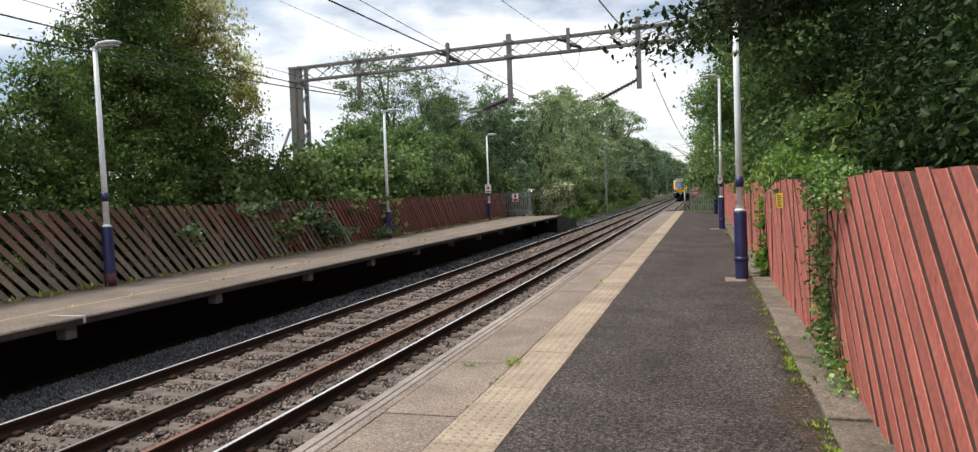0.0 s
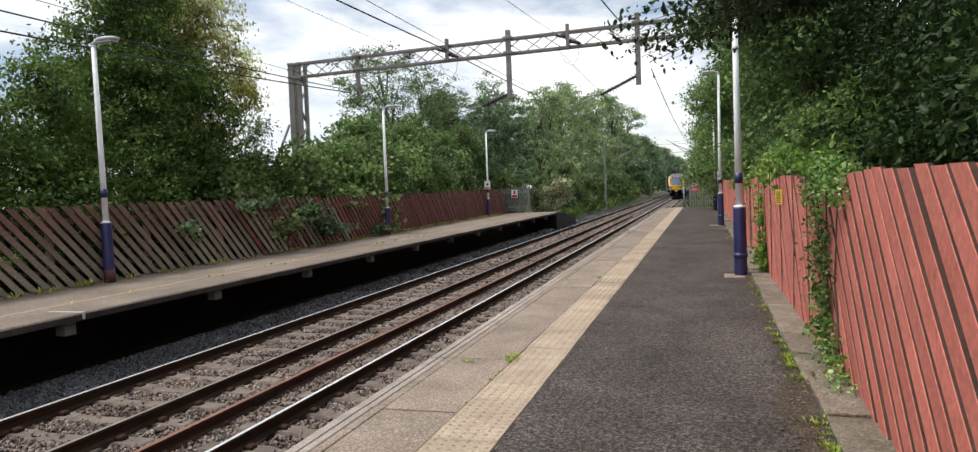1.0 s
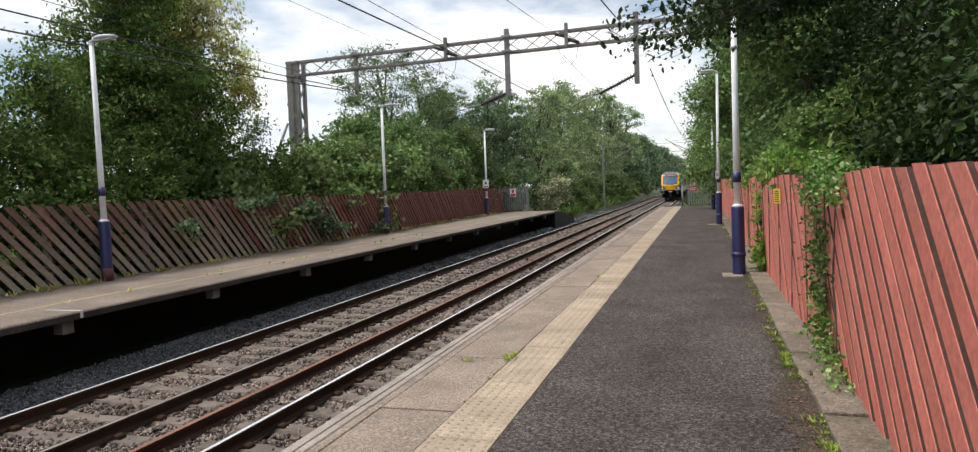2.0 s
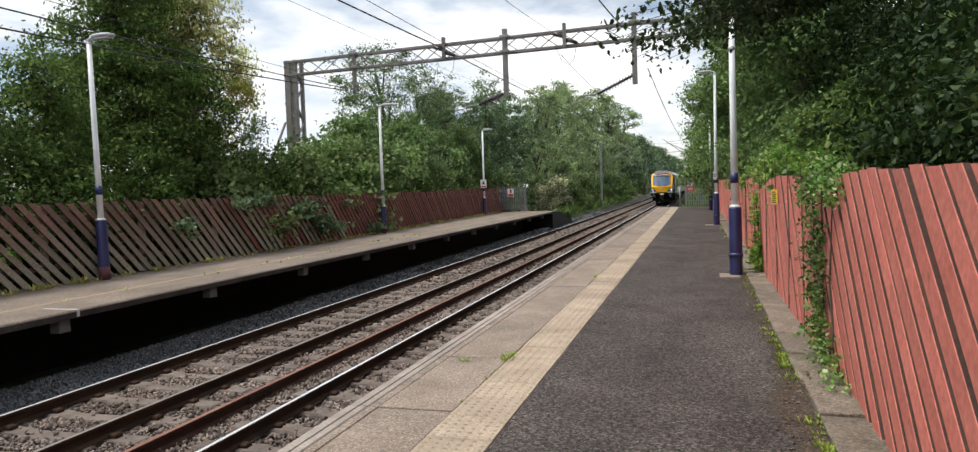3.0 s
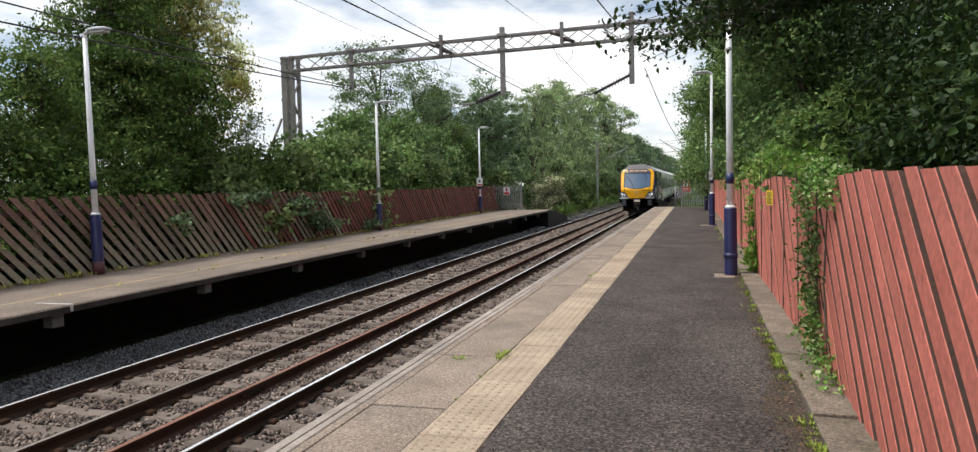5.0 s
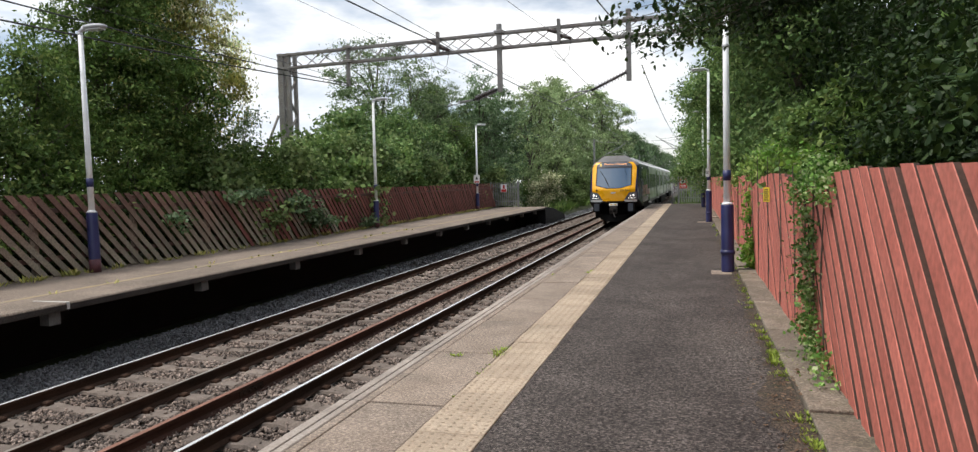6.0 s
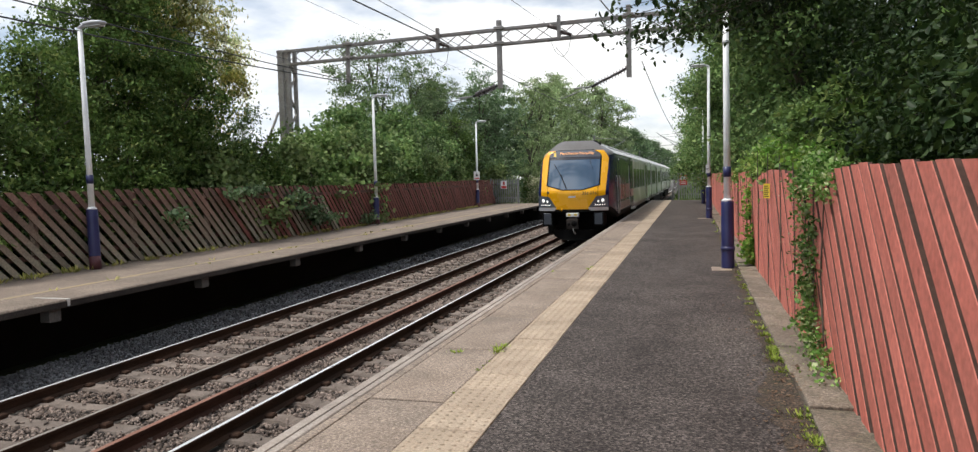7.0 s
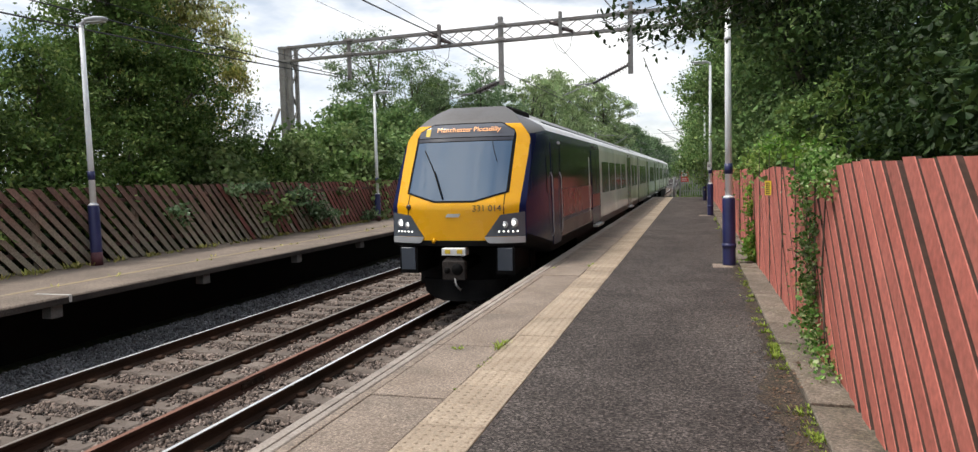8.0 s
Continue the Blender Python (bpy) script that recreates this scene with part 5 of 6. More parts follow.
for x, y, s in ((1.75, 17.2, 1.0), (1.75, 21.4, 1.0), (1.8, 25.6, 1.0), (1.8, 29.8, 1.0), (1.8, 34, 1.0), (1.8, 38.2, 1.0), (1.8, 42.4, 1.0)):
    plant_copy(H2, x, y, 0, s, -0.1)


def creeper(name, label, seed, blobs, clumps, per, leaf, material, fuzz):
    rng = np.random.default_rng(seed)
    pts, cl = blob_points(rng, blobs, clumps, per, fuzz)
    t = thing(name, label, "climbing plant")
    for b in blobs:
        put("stem", mesh("stem", *tube([(1.0, b[1] + rng.normal() * 0.1, 0.03), (0.99, b[1] + rng.normal() * 0.12, b[2] * 0.5), (0.98, b[1], b[2])], [0.01, 0.008, 0.005], 5), M["bark"]), t)
    put("leaves", leaf_mesh("leaves", pts, leaf, M[material], rng, 0.5, 0.85), t)
    return t


creeper("ivy", "variegated ivy climbing the gap between two red fence panels", 41, [(1.04, 6.7, 1.60, 0.16, 0.75, 0.15), (1.0, 6.15, 1.46, 0.10, 0.40, 0.15), (0.98, 7.2, 1.45, 0.09, 0.35, 0.14), (0.98, 6.95, 1.15, 0.06, 0.42, 0.18), (0.96, 6.85, 0.85, 0.06, 0.42, 0.20), (0.95, 6.75, 0.52, 0.06, 0.40, 0.20), (0.94, 6.45, 0.28, 0.08, 0.40, 0.14), (0.93, 6.0, 0.14, 0.08, 0.30, 0.09), (0.92, 5.55, 0.08, 0.05, 0.20, 0.05)], 300, 13, 0.036, "ivy", 0.05)
creeper("ivy", "bright green ivy clump at the red fence", 42, [(0.95, 13.3, 0.50, 0.07, 0.22, 0.28), (0.93, 13.1, 0.20, 0.09, 0.32, 0.18), (0.97, 13.8, 1.05, 0.05, 0.20, 0.35)], 60, 15, 0.06, "leaf_bright", 0.06)
creeper("ivy", "bright green creeper on top of the red fence", 43, [(1.1, 13.4, 1.72, 0.2, 0.9, 0.20), (1.0, 17.5, 1.55, 0.10, 0.7, 0.14), (1.0, 23.5, 1.5, 0.08, 0.7, 0.2)], 90, 16, 0.07, "leaf_fresh", 0.10)
creeper("bramble", "yellow-green bramble rising behind the red fence", 45, [(1.30, 12.2, 1.95, 0.18, 0.6, 0.22), (1.35, 10.6, 1.85, 0.18, 0.7, 0.16), (1.28, 9.2, 1.78, 0.14, 0.5, 0.14), (1.22, 8.0, 1.68, 0.14, 0.5, 0.16), (1.4, 14.6, 1.95, 0.2, 0.9, 0.25)], 110, 14, 0.062, "leaf_bright", 0.10)
creeper("creeper", "green creeper trailing down the slatted fence", 44, [(-11.40, 19.8, 1.15, 0.10, 0.7, 0.30), (-11.42, 20.8, 0.65, 0.10, 0.6, 0.30), (-11.4, 21.8, 0.40, 0.10, 0.5, 0.20), (-11.45, 14.5, 0.9, 0.06, 0.25, 0.3), (-11.42, 24.6, 0.3, 0.1, 0.4, 0.14), (-11.4, 17.2, 1.4, 0.12, 1.0, 0.12)], 75, 22, 0.11, "leaf_mid", 0.12)


def overhang():
    """A leafy bough that reaches over the platform."""
    rng = np.random.default_rng(51)
    t = thing("leafy_bough", "overhanging bough with separate dark leaves", "branch")
    pts = []
    root = Vector((2.2, 7.6, 3.2))
    for k in range(40):
        tip = Vector((rng.uniform(-0.75, 0.5) if k < 26 else rng.uniform(-0.8, -0.15), 6.5 + rng.uniform(-0.5, 0.9), rng.uniform(2.72, 3.6)))
        if tip.x < -0.1:
            tip.z = rng.uniform(2.72, 3.06)
        mid = root.lerp(tip, 0.55) + Vector((0, 0, 0.25))
        put("twig", mesh("twig", *tube([root, mid, tip], [0.012, 0.006, 0.002], 5), M["bark"]), t)
        n = 84
        for i in range(n):
            u = rng.uniform(0.4, 1.0)
            q = root.lerp(mid, u / 0.55) if u < 0.55 else mid.lerp(tip, (u - 0.55) / 0.45)
            pts.append(np.array(q) + rng.normal(size=3) * 0.055)
    pts = np.array(pts)
    pts = np.concatenate([pts, rng.normal(size=(3000, 3)) * (0.45, 0.45, 0.30) + (0.95, 6.9, 3.40)])
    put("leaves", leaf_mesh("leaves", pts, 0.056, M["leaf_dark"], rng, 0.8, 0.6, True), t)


overhang()


# ---- small growth and litter ----
def tufts(name, label, spots, material, leaf, per, seed, spread):
    rng = np.random.default_rng(seed)
    v = []
    for x, y, z, s in spots:
        n = max(3, int(per * s))
        a, r = rng.uniform(0, 2 * math.pi, n), np.abs(rng.normal(0, spread * s, n))
        b = np.stack([x + r * np.cos(a), y + r * np.sin(a), np.full(n, z)], 1)
        lean = np.stack([np.cos(a), np.sin(a), np.full(n, 1.2)], 1) * (leaf * s * rng.uniform(0.5, 1.2, n))[:, None]
        side = np.stack([-np.sin(a), np.cos(a), np.zeros(n)], 1) * leaf * 0.16
        v.append(np.stack([b - side * 0.4, b + lean * 0.5 + side, b + lean, b + lean * 0.5 - side], 1))
    v = np.concatenate(v)
    tagged(put(name, mesh(name, v.reshape(-1, 3), np.arange(len(v) * 4).reshape(-1, 4), M[material])), label, "weeds", kind="stuff")


rs = random.Random(9)
spots = [(-1.74, 6.52, 0.0, 1.1), (-1.72, 6.40, 0.0, 0.9), (-1.73, 6.62, 0, 0.8), (-2.07, 6.34, 0, 0.6), (-2.12, 6.33, 0, 0.5), (-1.71, 5.75, 0, 0.5), (-1.71, 5.9, 0, 0.4), (-1.71, 6.05, 0, 0.4), (-1.71, 5.1, 0, 0.35), (-2.29, 12.2, 0, 0.5), (-1.72, 12.5, 0, 0.8), (-1.7, 12.8, 0, 0.6)]
tufts("joint_weeds", "small green weeds in the paving joints", spots, "moss", 0.040, 26, 61, 0.035)
spots = [(0.70 + rs.gauss(0, 0.035), rs.choice((rs.uniform(3.9, 5.2), rs.uniform(6.0, 8.0), rs.uniform(6.5, 7.6), rs.uniform(8, 12.5), rs.uniform(13, 30))), 0.0, rs.uniform(0.4, 1.0)) for _ in range(130)]
tufts("kerb_weeds", "green weeds growing along the kerb", spots, "moss", 0.036, 30, 62, 0.045)
spots = [(far_fence_x(y) + 0.12 + rs.uniform(0, 0.1), y, 0.0, rs.uniform(0.5, 1.3)) for y in [rs.uniform(8, 44) for _ in range(170)]]
tufts("fence_weeds", "weeds along the foot of the far fence", spots, "leaf_gold", 0.09, 16, 63, 0.08)
spots = [(FAR_EDGE - 0.9 + rs.gauss(0, 0.15), rs.uniform(7, 26), 0.0, rs.uniform(0.3, 0.7)) for _ in range(24)]
tufts("deck_weeds", "small weeds on the far platform", spots, "leaf_gold", 0.10, 10, 64, 0.07)
spots = [(rs.choice((rs.uniform(-11.3, -9.5), rs.uniform(-0.9, 1.5))), rs.uniform(50, 110), -0.75, rs.uniform(0.8, 2.2)) for _ in range(420)]
tufts("verge_grass", "rough grass beside the track beyond the platforms", spots, "leaf_deep", 0.32, 16, 65, 0.25)


def litter():
    rng = np.random.default_rng(71)
    n = 1070
    y = np.concatenate([rng.normal(5.75, 0.28, 120), rng.uniform(3.0, 14, 700), rng.normal(5.3, 0.6, 250)])
    x = np.concatenate([rng.normal(0.84, 0.09, 120), 0.72 - np.abs(rng.normal(0, 0.12, 700)), 0.70 - np.abs(rng.normal(0, 0.17, 250))])
    z = np.where((x > 0.72) & (x < 1.03), 0.052, 0.012)
    c = np.stack([x, y, z], 1)
    a = rng.uniform(0, 2 * math.pi, n)
    s = np.concatenate([rng.uniform(0.018, 0.045, 120), rng.uniform(0.005, 0.022, 700), rng.uniform(0.005, 0.02, 250)])[:, None]
    d = np.stack([np.cos(a), np.sin(a), rng.uniform(-0.1, 0.4, n)], 1) * s
    u = np.stack([-np.sin(a), np.cos(a), rng.uniform(-0.2, 0.2, n)], 1) * s * 0.5
    v = np.stack([c - d, c + u, c + d, c - u], 1)
    tagged(put("leaf_litter", mesh("leaf_litter", v.reshape(-1, 3), np.arange(4 * n).reshape(n, 4), M["dead_leaf"])), "fallen brown leaves along the kerb", "leaves", kind="stuff")


litter()


def dirt_strip():
    """Soil washed against the kerb, with a ragged edge."""
    v, f = [], []
    ys = np.arange(1.0, 20.0, 0.06)
    for y in ys:
        n = noise.noise((y * 1.1, 3.0, 0)) * 0.10 + noise.noise((y * 5.0, 7.0, 0)) * 0.05
        w = max(0.012, 0.12 + n * 1.6 + 0.20 * math.exp(-((y - 5.2) / 0.7) ** 2))
        v += [(0.722, y, 0.012), (0.722 - w * 0.5, y, 0.009), (0.722 - w, y, 0.0015)]
    for i in range(len(ys) - 1):
        for j in (0, 1):
            k = i * 3 + j
            f.append((k, k + 1, k + 4, k + 3))
    tagged(put("soil_deposit", mesh("soil_deposit", v, f, M["dirt"])), "brown soil and moss washed against the kerb", "soil", kind="stuff")


dirt_strip()


# ---- train ----
LEVELS = [(1.3, 1.226, 1.0, 1.33), (1.5, 1.236, 1.2, 1.355), (2.0, 1.236, 1.8, 1.3415), (2.6, 1.235, 2.5, 1.326), (2.9, 1.225, 2.9, 1.317), (3.12, 1.205, 3.2, 1.31), (3.26, 1.15, 3.36, 1.27), (3.38, 1.06, 3.45, 1.19), (3.46, 0.98, 3.53, 1.05), (3.6, 0.87, 3.62, 0.88), (3.72, 0.74, 3.70, 0.68), (3.83, 0.55, 3.76, 0.40)]


def front_y(x, z):
    y = 0.26 * (abs(x) / 1.19) ** 2.6
    if z > 2.0:
        y += (z - 2.0) * 0.62
    if z > 3.40:
        y += (z - 3.40) * 0.6 + (z - 3.40) ** 2 * 1.2
    return y


def panel(name, x0, x1, zb, zt, material, parent, off=0.006, label="", cols=28, rows=14):
    """A skin over the train's front between two lines, a little proud of it."""
    v, f = [], []
    for layer in (off, -0.004):
        for i in range(cols + 1):
            x = x0 + (x1 - x0) * i / cols
            a, b = zb(x), zt(x)
            for j in range(rows + 1):
                z = a + (b - a) * j / rows
                v.append((x, front_y(x, z) - layer, z))
    n = rows + 1
    for i in range(cols):
        for j in range(rows):
            k = i * n + j
            f.append((k, k + n, k + n + 1, k + 1))
    half = (cols + 1) * n
    rim = [i * n for i in range(cols + 1)] + [cols * n + j for j in range(1, n)] + [i * n + rows for i in range(cols - 1, -1, -1)] + [j for j in range(rows - 1, 0, -1)]
    for a, b in zip(rim, rim[1:] + rim[:1]):
        f.append((b, a, a + half, b + half))
    return put(name, mesh(name, v, f, material, smooth=False), parent, None, label)


def ring(y_of, pick):
    out = [(-w, y_of(w, z), z) for z, w in [(l[pick], l[pick + 1]) for l in LEVELS]]
    return out + [(-x, y, z) for x, y, z in out[::-1]]


def lettering(text, size, material, parent, m, name="lettering", label=""):
    c = bpy.data.curves.new(name, "FONT")
    c.body, c.size, c.align_x, c.align_y, c.extrude = text, size, "CENTER", "CENTER", 0.002
    o = bpy.data.objects.new(name, c)
    scene.collection.objects.link(o)
    me = bpy.data.meshes.new_from_object(o.evaluated_get(bpy.context.evaluated_depsgraph_get()))
    bpy.data.objects.remove(o)
    me.materials.clear()
    me.materials.append(material)
    return put(name, me, parent, m, label)


def carriage_body(name, y0, y1, train, cuts, label):
    """The shell between y0 and y1. cuts: (y, material) steps along the side."""
    n = 2 * len(LEVELS)
    ys = sorted({y0, y1, *[c[0] for c in cuts if y0 < c[0] < y1]})
    v, f, idx = [], [], []
    mats = [M["train_white"], M["train_navy"], M["train_roof"], M["train_skirt"], M["train_dark"]]
    for y in ys:
        v += [(x, y, z) for x, _, z in ring(lambda w, z: 0, 2)]
    for k in range(len(ys) - 1):
        side = [c[1] for c in cuts if c[0] <= ys[k] + 1e-6][-1]
        for i in range(n):
            j = (i + 1) % n
            f.append((k * n + i, (k + 1) * n + i, (k + 1) * n + j, k * n + j))
            lo = min(v[i][2], v[j][2])
            idx.append(4 if i == n - 1 else (4 if side else 3) if lo < 1.1 else 2 if lo >= 3.35 else side)
    f += [tuple(range(n))[::-1], tuple(range((len(ys) - 1) * n, len(ys) * n))]
    idx += [4, 4]
    b = put(name, mesh(name, v, f, mats, idx), train, None, label)
    return b


def side_plate(name, y0, y1, z0, z1, material, parent, proud=0.006, r=0.07, label=""):
    """The same rounded plate on both flanks, one part each."""
    o = []
    for cy, cz, a0 in ((y1 - r, z1 - r, 0), (y0 + r, z1 - r, 90), (y0 + r, z0 + r, 180), (y1 - r, z0 + r, 270)):
        o += [(cy + r * math.cos(radians(a0 + t)), cz + r * math.sin(radians(a0 + t))) for t in (0, 30, 60, 90)]
    for s in (-1, 1):
        v, f = prism(o, 1.345, 1.355 + proud)
        v = [(x - 0.0225 * max(0.0, z - 1.2), y, z) for x, y, z in v]
        if s < 0:
            v, f = [(-x, y, z) for x, y, z in v], [q[::-1] for q in f]
        put(name, mesh(name, v, f, material), parent, None, label)


def bogie(y, train):
    b = block("bogie", -1.0, 1.0, y - 1.6, y + 1.6, 0.38, 0.72, M["train_dark"], train, 0.08, "dark wheel bogie")
    for dy in (-1.25, 1.25):
        for s in (-1, 1):
            put_tube("wheel", [(s * 0.68, y + dy, 0.42), (s * 0.73, y + dy, 0.42), (s * 0.735, y + dy, 0.42), (s * 0.82, y + dy, 0.42)], [0.45, 0.45, 0.42, 0.42], M["rust"], b, 24)


def passenger_side(b, y0, doors, windows, paint=0):
    for d in doors:
        dark = d == paint
        side_plate("door", d - 0.86, d + 0.86, 1.12, 3.16, M["train_navy"] if dark else M["train_door"], b, 0.010, 0.05, "dark double door" if dark else "grey-green double door")
        side_plate("door_window", d - 0.72, d - 0.12, 1.95, 2.95, M["side_glass"], b, 0.014)
        side_plate("door_window", d + 0.12, d + 0.72, 1.95, 2.95, M["side_glass"], b, 0.014)
        side_plate("door_step", d - 0.7, d + 0.7, 1.03, 1.09, M["step"], b, 0.13, 0.02)
        side_plate("door_light", d - 0.45, d + 0.45, 3.20, 3.27, M["insulator"], b, 0.02, 0.02)
    for a, c in windows:
        side_plate("window", a, c, 1.92, 2.86, M["side_glass"], b, 0.007)


def build_train():
    t = thing("train", "yellow-fronted electric passenger train in navy and pale grey", "train", (NEAR_TRACK, 0, RAIL))
    body = carriage_body("leading_carriage", 2.0, 25.6, t, [(2.0, 1), (9.95, 0)], "navy and pale grey leading carriage")
    # nose: corner skin, then front face
    n = 2 * len(LEVELS)
    r0, r3 = ring(front_y, 0), [(x, 2.0, z) for x, _, z in ring(lambda w, z: 0, 2)]
    r1, r2 = [], []
    for a, b in zip(r0, r3):
        A, B = Vector(a), Vector(b)
        q = A.lerp(B, 0.16)
        q.x = A.x + (B.x - A.x) * 0.42
        r1.append(tuple(q))
        q = A.lerp(B, 0.5)
        q.x = A.x + (B.x - A.x) * 0.85
        r2.append(tuple(q))
    v = r0 + r1 + r2 + r3
    f, idx = [], []
    for k in range(3):
        for i in range(n):
            j = (i + 1) % n
            f.append((k * n + i, (k + 1) * n + i, (k + 1) * n + j, k * n + j))
            lo = min(r0[i][2], r0[j][2])
            idx.append(3 if i == n - 1 else 2 if lo >= 3.25 else 3 if lo < 1.4 else 1)
    cabin = put("cab_shell", mesh("cab_shell", v, f, [M["train_yellow"], M["train_navy"], M["train_nose_roof"], M["train_dark"]], idx, smooth=True), t, None, "navy cab shell under a grey roof")
    zs = [1.30, 1.395, 1.5] + list(np.linspace(1.6, 3.40, 24)) + [3.46] + list(np.linspace(3.5, 3.83, 7))
    C = 30
    fv, ff, fi = [], [], []
    zl, wl = [l[0] for l in LEVELS], [l[1] for l in LEVELS]
    for z in zs:
        w = float(np.interp(z, zl, wl))
        e = min(0.997, float(np.interp(z, (1.4, 1.9, 2.8, 3.2, 3.42), (1.105, 1.125, 1.175, 1.185, 1.04))) / w)
        fv += [(x, front_y(x, z), z) for x in np.array([-1, -e] + list(np.linspace(-0.88, 0.88, C - 3)) + [e, 1]) * w]
    for i in range(len(zs) - 1):
        for j in range(C):
            k = i * (C + 1) + j
            ff.append((k, k + 1, k + C + 2, k + C + 1))
            fi.append(1 if zs[i] >= 3.455 else 3 if zs[i] < 1.39 else 2 if j in (0, C - 1) and zs[i] < 3.3 else 0)
    front = put("front_panel", mesh("front_panel", fv, ff, [M["train_yellow"], M["train_nose_roof"], M["train_navy"], M["train_dark"]], fi, smooth=True), t, None, "bright yellow front panel")

    def ws_low(x):
        return 2.055 + 0.15 * max(0, (abs(x) - 0.36) / 0.54)

    def ws_top(x):
        a = abs(x)
        return 3.485 if a < 0.66 else 3.485 - (a - 0.66) * 0.58 if a < 0.93 else 3.33 - (a - 0.93) * 6

    panel("windscreen_surround", -0.945, 0.945, ws_low, ws_top, M["train_dark"], t, 0.008, "black windscreen surround", 44)
    ws = panel("windscreen", -0.895, 0.895, lambda x: ws_low(x) + 0.03, lambda x: 3.13, M["glass"], t, 0.014, "windscreen with reflected sky blue in its colour", 40)
    panel("screen_header", -0.905, 0.905, lambda x: 3.145, lambda x: 3.205, M["display_glass"], t, 0.013, "dark band over the windscreen", 24, 3)
    dp = panel("destination_display", -0.91, 0.91, lambda x: 3.22, lambda x: ws_top(x) - 0.022, M["display_face"], t, 0.016, "orange destination display, sky reflection greyed into its front", 36, 8)
    zc = 3.355
    for word, x in (("Manchester", -0.20), ("Piccadilly", 0.42)):
        lettering(word, 0.142, M["led"], dp, pose(x, front_y(x, zc) - 0.034, zc, 58.2, 0, 0), "display_text", "orange lit lettering")
    panel("route_box", -0.77, -0.68, lambda x: 3.25, lambda x: 3.39, M["yellow_sign"], dp, 0.022, "small lit box", 4, 4)
    # wipers
    def on(x, z, d=0.03):
        return (x, front_y(x, z) - d, z)
    put_tube("wiper_arm", [on(-0.20, 2.12), on(-0.32, 2.36, 0.05), on(-0.44, 2.60, 0.05)], 0.017, M["train_dark"], ws, 6)
    put_tube("wiper", [on(-0.30, 2.34, 0.045), on(-0.52, 2.70), on(-0.72, 2.98)], 0.011, M["train_dark"], ws, 6)
    put_tube("wiper", [on(0.55, 3.12), on(0.60, 2.95), on(0.68, 2.76)], 0.006, M["train_dark"], ws, 6)
    for s in (-1, 1):
        lo, hi = (0.872, 0.886) if s > 0 else (-0.886, -0.872)
        panel("seam", lo, hi, lambda x: 1.84, lambda x: 2.20, M["train_dark"], t, 0.004, "", 1, 6)
        x0, x1 = (0.56, 1.22) if s > 0 else (-1.22, -0.56)
        lens = panel("headlight", x0, x1, lambda x: 1.46, lambda x: 1.465 + min(0.365, max(0.004, (abs(x) - 0.57) * 1.45)) + max(0, abs(x) - 0.82) * 0.13, M["lens"], t, 0.007, "dark glazed headlight cluster", 20, 8)
        panel("silver_trim", x0, x1, lambda x: 1.345 + 0.09 * max(0, 0.62 - abs(x)) / 0.06, lambda x: 1.455, M["silver"], t, 0.03, "silver trim strip", 16, 3)
        for cx, cz, r in ((1.03, 1.69, 0.075), (0.885, 1.66, 0.055)):
            y = front_y(cx, cz)
            put_tube("reflector", [(s * cx, y + 0.02, cz), (s * cx, y - 0.012, cz)], [r * 1.15, r * 1.05], M["silver"], lens, 18)
            put_tube("lamp", [(s * cx, y, cz), (s * cx, y - 0.018, cz)], [r * (0.62 if cx > 1 else 0.4)] * 2, M["dim_lamp"], lens, 18, "lit white headlight")
        for k in range(5):
            cx = 0.80 + k * 0.075
            y = front_y(cx, 1.55)
            put_tube("marker_led", [(s * cx, y, 1.545), (s * cx, y - 0.014, 1.545)], 0.017, M["headlight"], lens, 10)
        pd = block("buffer_pod", s * 0.89 - 0.17, s * 0.89 + 0.17, 0.12, 1.5, 0.80, 1.30, M["train_dark"], t, 0.05, "dark buffer pod")
        block("pod_face", s * 0.89 - 0.13, s * 0.89 + 0.13, 0.095, 0.13, 0.87, 1.26, M["pod"], pd, 0.01, "grey-blue pod face")
    lettering("331 014", 0.155, M["black"], front, pose(0.60, front_y(0.60, 1.94) - 0.022, 1.945, 90, 0, 11), "unit_lettering", "dark unit lettering")
    put("emblem", mesh("emblem", *slab_xz([(-0.14, 1.80), (0.10, 1.80), (0.14, 1.86), (-0.10, 1.86)], -0.012, 0.0), M["silver"]), front, None, "small silver emblem")
    put_tube("lamp_bracket", [on(-0.86, 1.98, -0.01), on(-0.86, 1.98, 0.02)], 0.045, M["insulator"], front, 14)
    put_tube("tow_eye", [on(-0.36, 1.42, 0.0), on(-0.36, 1.36, 0.05)], 0.028, M["train_yellow"], front, 10)
    # coupler and the lower front
    block("front_bulkhead", -1.10, 1.10, 1.25, 1.6, 0.45, 1.42, M["train_dark"], t, 0.06)
    put("under_lip", mesh("under_lip", *chamfered(-1.05, 1.05, 0.30, 1.5, 1.30, 1.42, 0.01), M["train_dark"]), t)
    cp = put_tube("coupler", [(0, 1.4, 0.92), (0, 0.25, 0.92), (0, 0.02, 0.92)], [0.12, 0.14, 0.17], M["train_dark"], t, 16, "dark automatic coupler")
    block("coupler_head", -0.20, 0.20, -0.06, 0.10, 0.72, 1.10, M["fascia"], cp, 0.07, "worn steel coupler head")
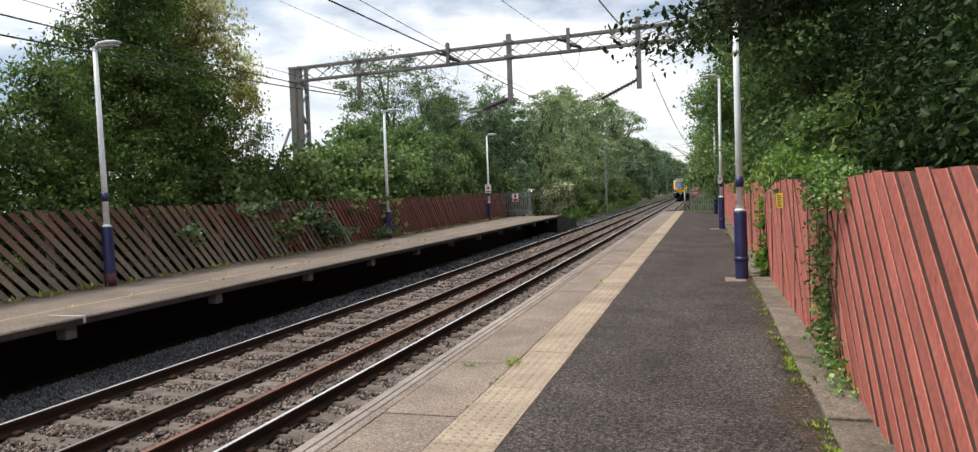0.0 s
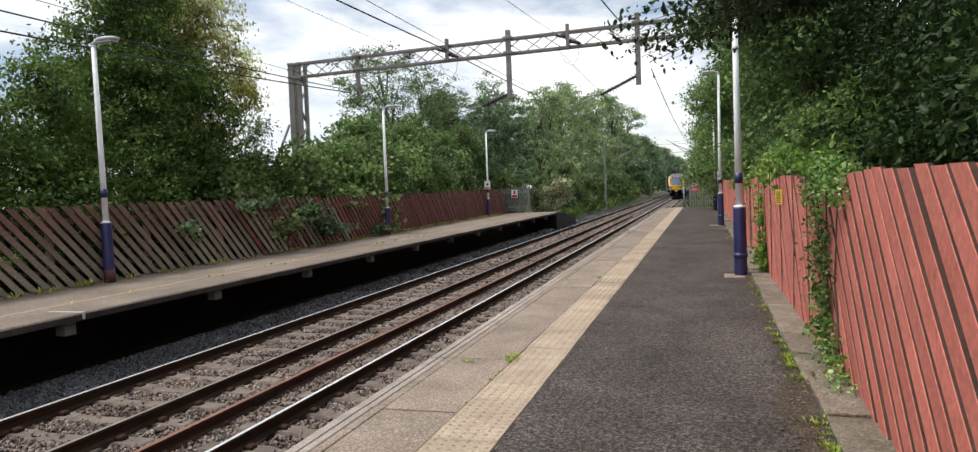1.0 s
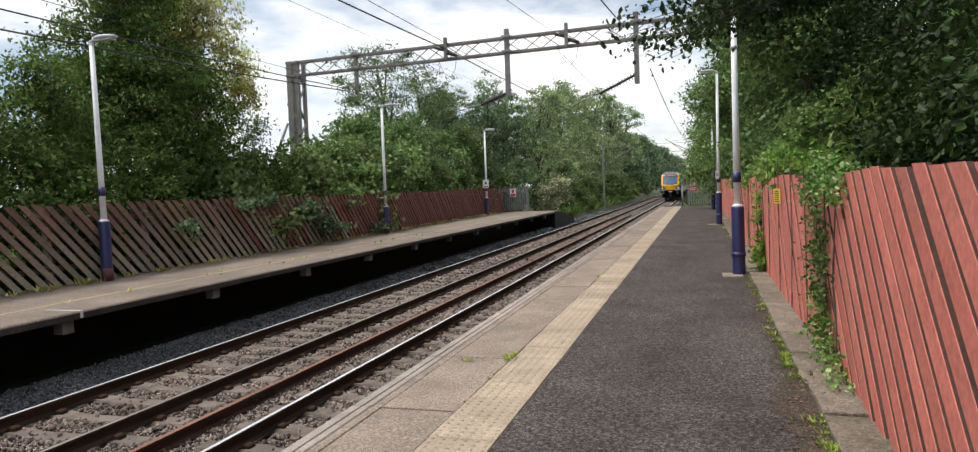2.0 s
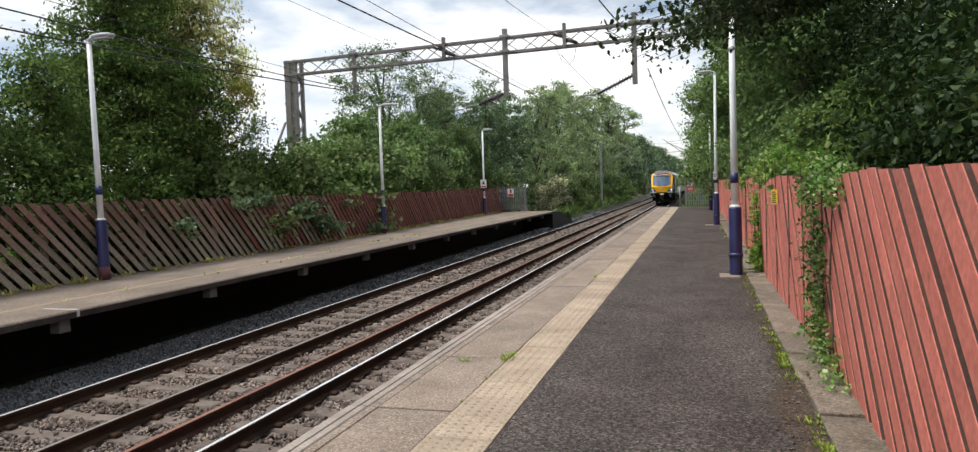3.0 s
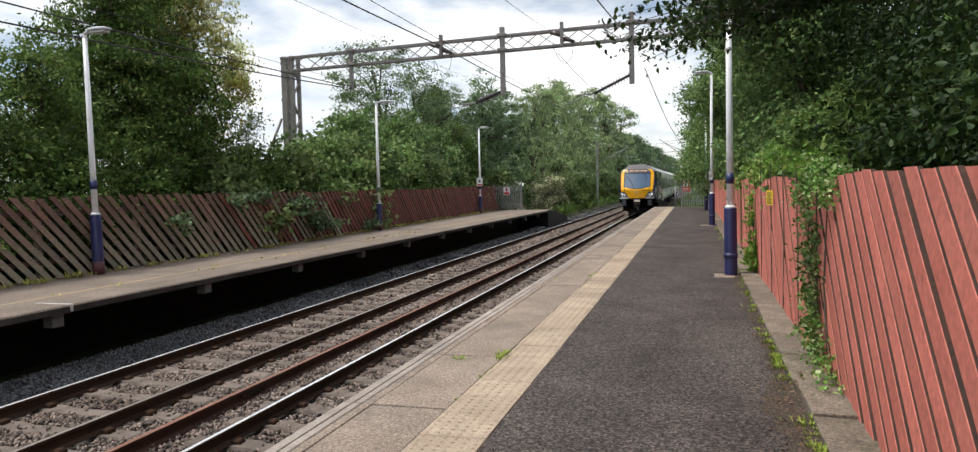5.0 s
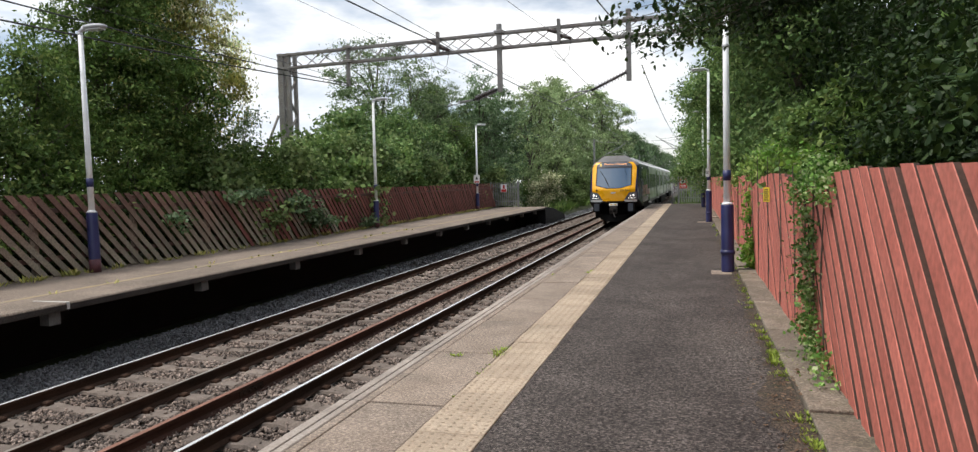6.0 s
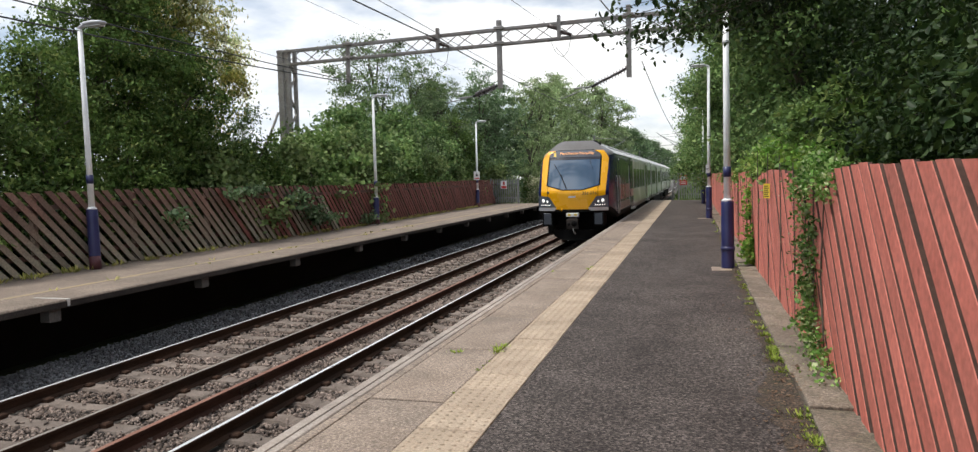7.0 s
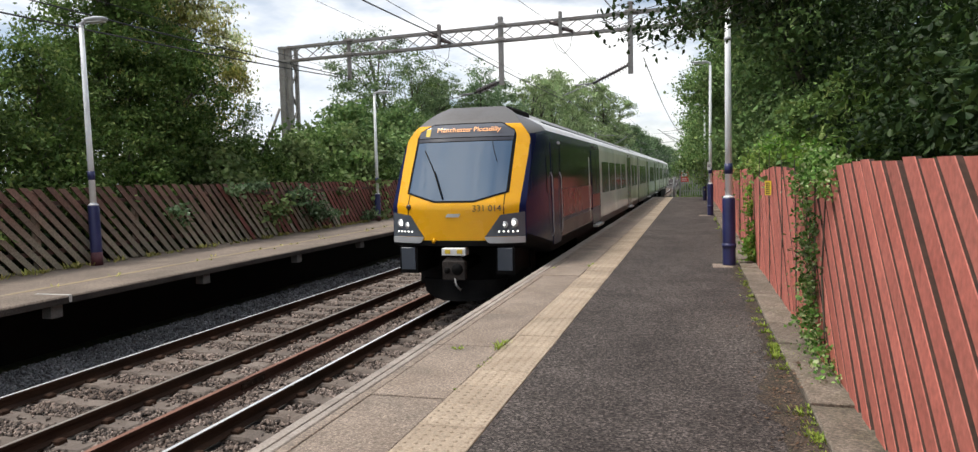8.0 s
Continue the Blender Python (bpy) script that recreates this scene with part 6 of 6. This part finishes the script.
    put_tube("coupler_cup", [(0.07, -0.05, 0.90), (0.07, -0.10, 0.90)], [0.11, 0.09], M["train_dark"], cp, 16)
    put_tube("coupler_cup", [(-0.11, -0.05, 0.88), (-0.11, -0.10, 0.88)], [0.06, 0.05], M["train_dark"], cp, 12)
    block("coupler_box", -0.21, 0.22, -0.05, 0.16, 1.14, 1.27, M["white_sign"], cp, 0.02, "pale electric coupler box")
    for k in (-0.1, 0.12):
        block("label_plate", k - 0.05, k + 0.05, -0.057, -0.045, 1.17, 1.24, M["yellow_sign"], cp, 0.004)
    put_tube("hose", [(0.02, -0.05, 0.74), (0.06, -0.09, 0.62), (0.12, -0.05, 0.54)], 0.018, M["galv"], cp, 8)
    v, f = [], []
    for i in range(17):
        x = -0.80 + 1.60 * i / 16
        d = 0.22 + 0.35 * (abs(x) / 0.80) ** 2
        v += [(x, d, 0.66), (x * 0.9, d - 0.06, 0.30 + 0.12 * (abs(x) / 0.8) ** 3), (x * 0.9, d + 0.03, 0.30 + 0.12 * (abs(x) / 0.8) ** 3), (x, d + 0.06, 0.66)]
    for i in range(16):
        k = i * 4
        for a, b in ((0, 1), (1, 2), (2, 3), (3, 0)):
            f.append((k + a, k + b, k + 4 + b, k + 4 + a))
    f += [(3, 2, 1, 0), (64, 65, 66, 67)]
    put("snowplough", mesh("snowplough", v, f, M["train_dark"]), t, None, "black snowplough plate")
    # leading carriage flanks
    side_plate("cab_window", 1.72, 2.02, 2.15, 2.85, M["side_glass"], body, 0.004, 0.06)
    side_plate("cab_door", 2.16, 3.02, 1.12, 3.14, M["train_navy"], body, 0.010, 0.05, "navy cab door")
    side_plate("door_window", 2.32, 2.86, 2.22, 3.0, M["side_glass"], body, 0.014)
    side_plate("cab_lamp", 2.95, 3.12, 3.13, 3.18, M["white_sign"], body, 0.03, 0.02, "small white lamp over the cab door")
    for y in (2.10, 3.10):
        for s in (-1, 1):
            put_tube("grab_rail", [(s * 1.36, y, 1.30), (s * 1.385, y, 1.40), (s * 1.365, y, 2.45), (s * 1.33, y, 2.55)], 0.010, M["silver"], body, 6)
    side_plate("maroon_panel", 3.20, 7.98, 1.60, 2.19, M["train_red"], body, 0.005, 0.02, "maroon panel standing for the red fence's reflection")
    side_plate("sill_stripe", 3.15, 9.90, 1.22, 1.52, M["sill"], body, 0.005, 0.02, "pale grey-brown lower stripe")
    side_plate("window", 3.20, 7.50, 2.22, 3.12, M["side_glass"], body, 0.008)
    side_plate("pale_stripe", 7.58, 7.70, 1.3, 2.95, M["train_white"], body, 0.012, 0.03)
    passenger_side(body, 0, (8.92, 20.2), ((10.5, 12.3), (12.6, 14.3), (14.7, 16.4), (16.8, 18.5), (21.7, 23.1), (23.4, 24.8)), 8.92)
    side_plate("door_maroon", 8.12, 9.76, 1.58, 1.93, M["train_red"], body, 0.013, 0.02, "maroon band across the door, the fence's reflection as colour")
    mid_windows = [(a, a + 1.4) for a in (1.0, 2.65, 4.3, 10.1, 11.75, 13.4, 19.0, 20.65)]
    for i, y0 in enumerate((25.95, 49.35)):
        c = carriage_body("carriage", y0, y0 + 23.0, t, [(y0, 0)], "pale grey passenger carriage")
        passenger_side(c, y0, (y0 + 7.6, y0 + 16.6), [(y0 + a, y0 + b) for a, b in mid_windows])
        block("gangway", -0.75, 0.75, y0 - 0.36, y0 + 0.01, 0.9, 3.3, M["train_dark"], t, 0.03, "dark folded gangway between carriages")
    for y0, y1 in ((3.6, 8.9), (9.2, 15.5), (15.9, 24.5), (27, 35), (36, 47), (51, 59), (60, 71)):
        v, f = slab_xz([(-0.88, 3.58), (0.88, 3.58), (0.80, 3.72), (0.5, 3.83), (-0.5, 3.83), (-0.80, 3.72)], y0, y1)
        put("roof_fairing", mesh("roof_fairing", v, f, M["train_roof"]), t, None, "grey roof equipment fairing")
    block("roof_well", -0.62, 0.62, 1.85, 3.5, 3.6, 3.848, M["train_dark"], t, 0.04, "dark equipment well behind the cab roof")
    for x in (-0.9, 0.9):
        block("gutter_strip", x - 0.02, x + 0.02, 3.4, 25.3, 3.55, 3.625, M["train_dark"], t, 0.01, "dark joint along the roof")
    for y0, y1 in ((6.0, 19.5), (31.5, 43.5), (55, 67)):
        block("underframe", -1.22, 1.22, y0, y1, 0.30, 1.0, M["train_dark"], t, 0.05, "black underframe equipment")
    for y in (4.0, 22.0, 29.2, 45.8, 52.6, 69.2):
        bogie(y, t)
    return t


TRAIN = build_train()


def motions():
    rows = []
    for k in range(33):
        s = k * 0.25
        rows.append((s, pose(NEAR_TRACK, TRAIN_START - 17.40 * s + 0.275 * s * s, RAIL)))
    walk(TRAIN, rows)


TRAIN_START = 133.72
motions()
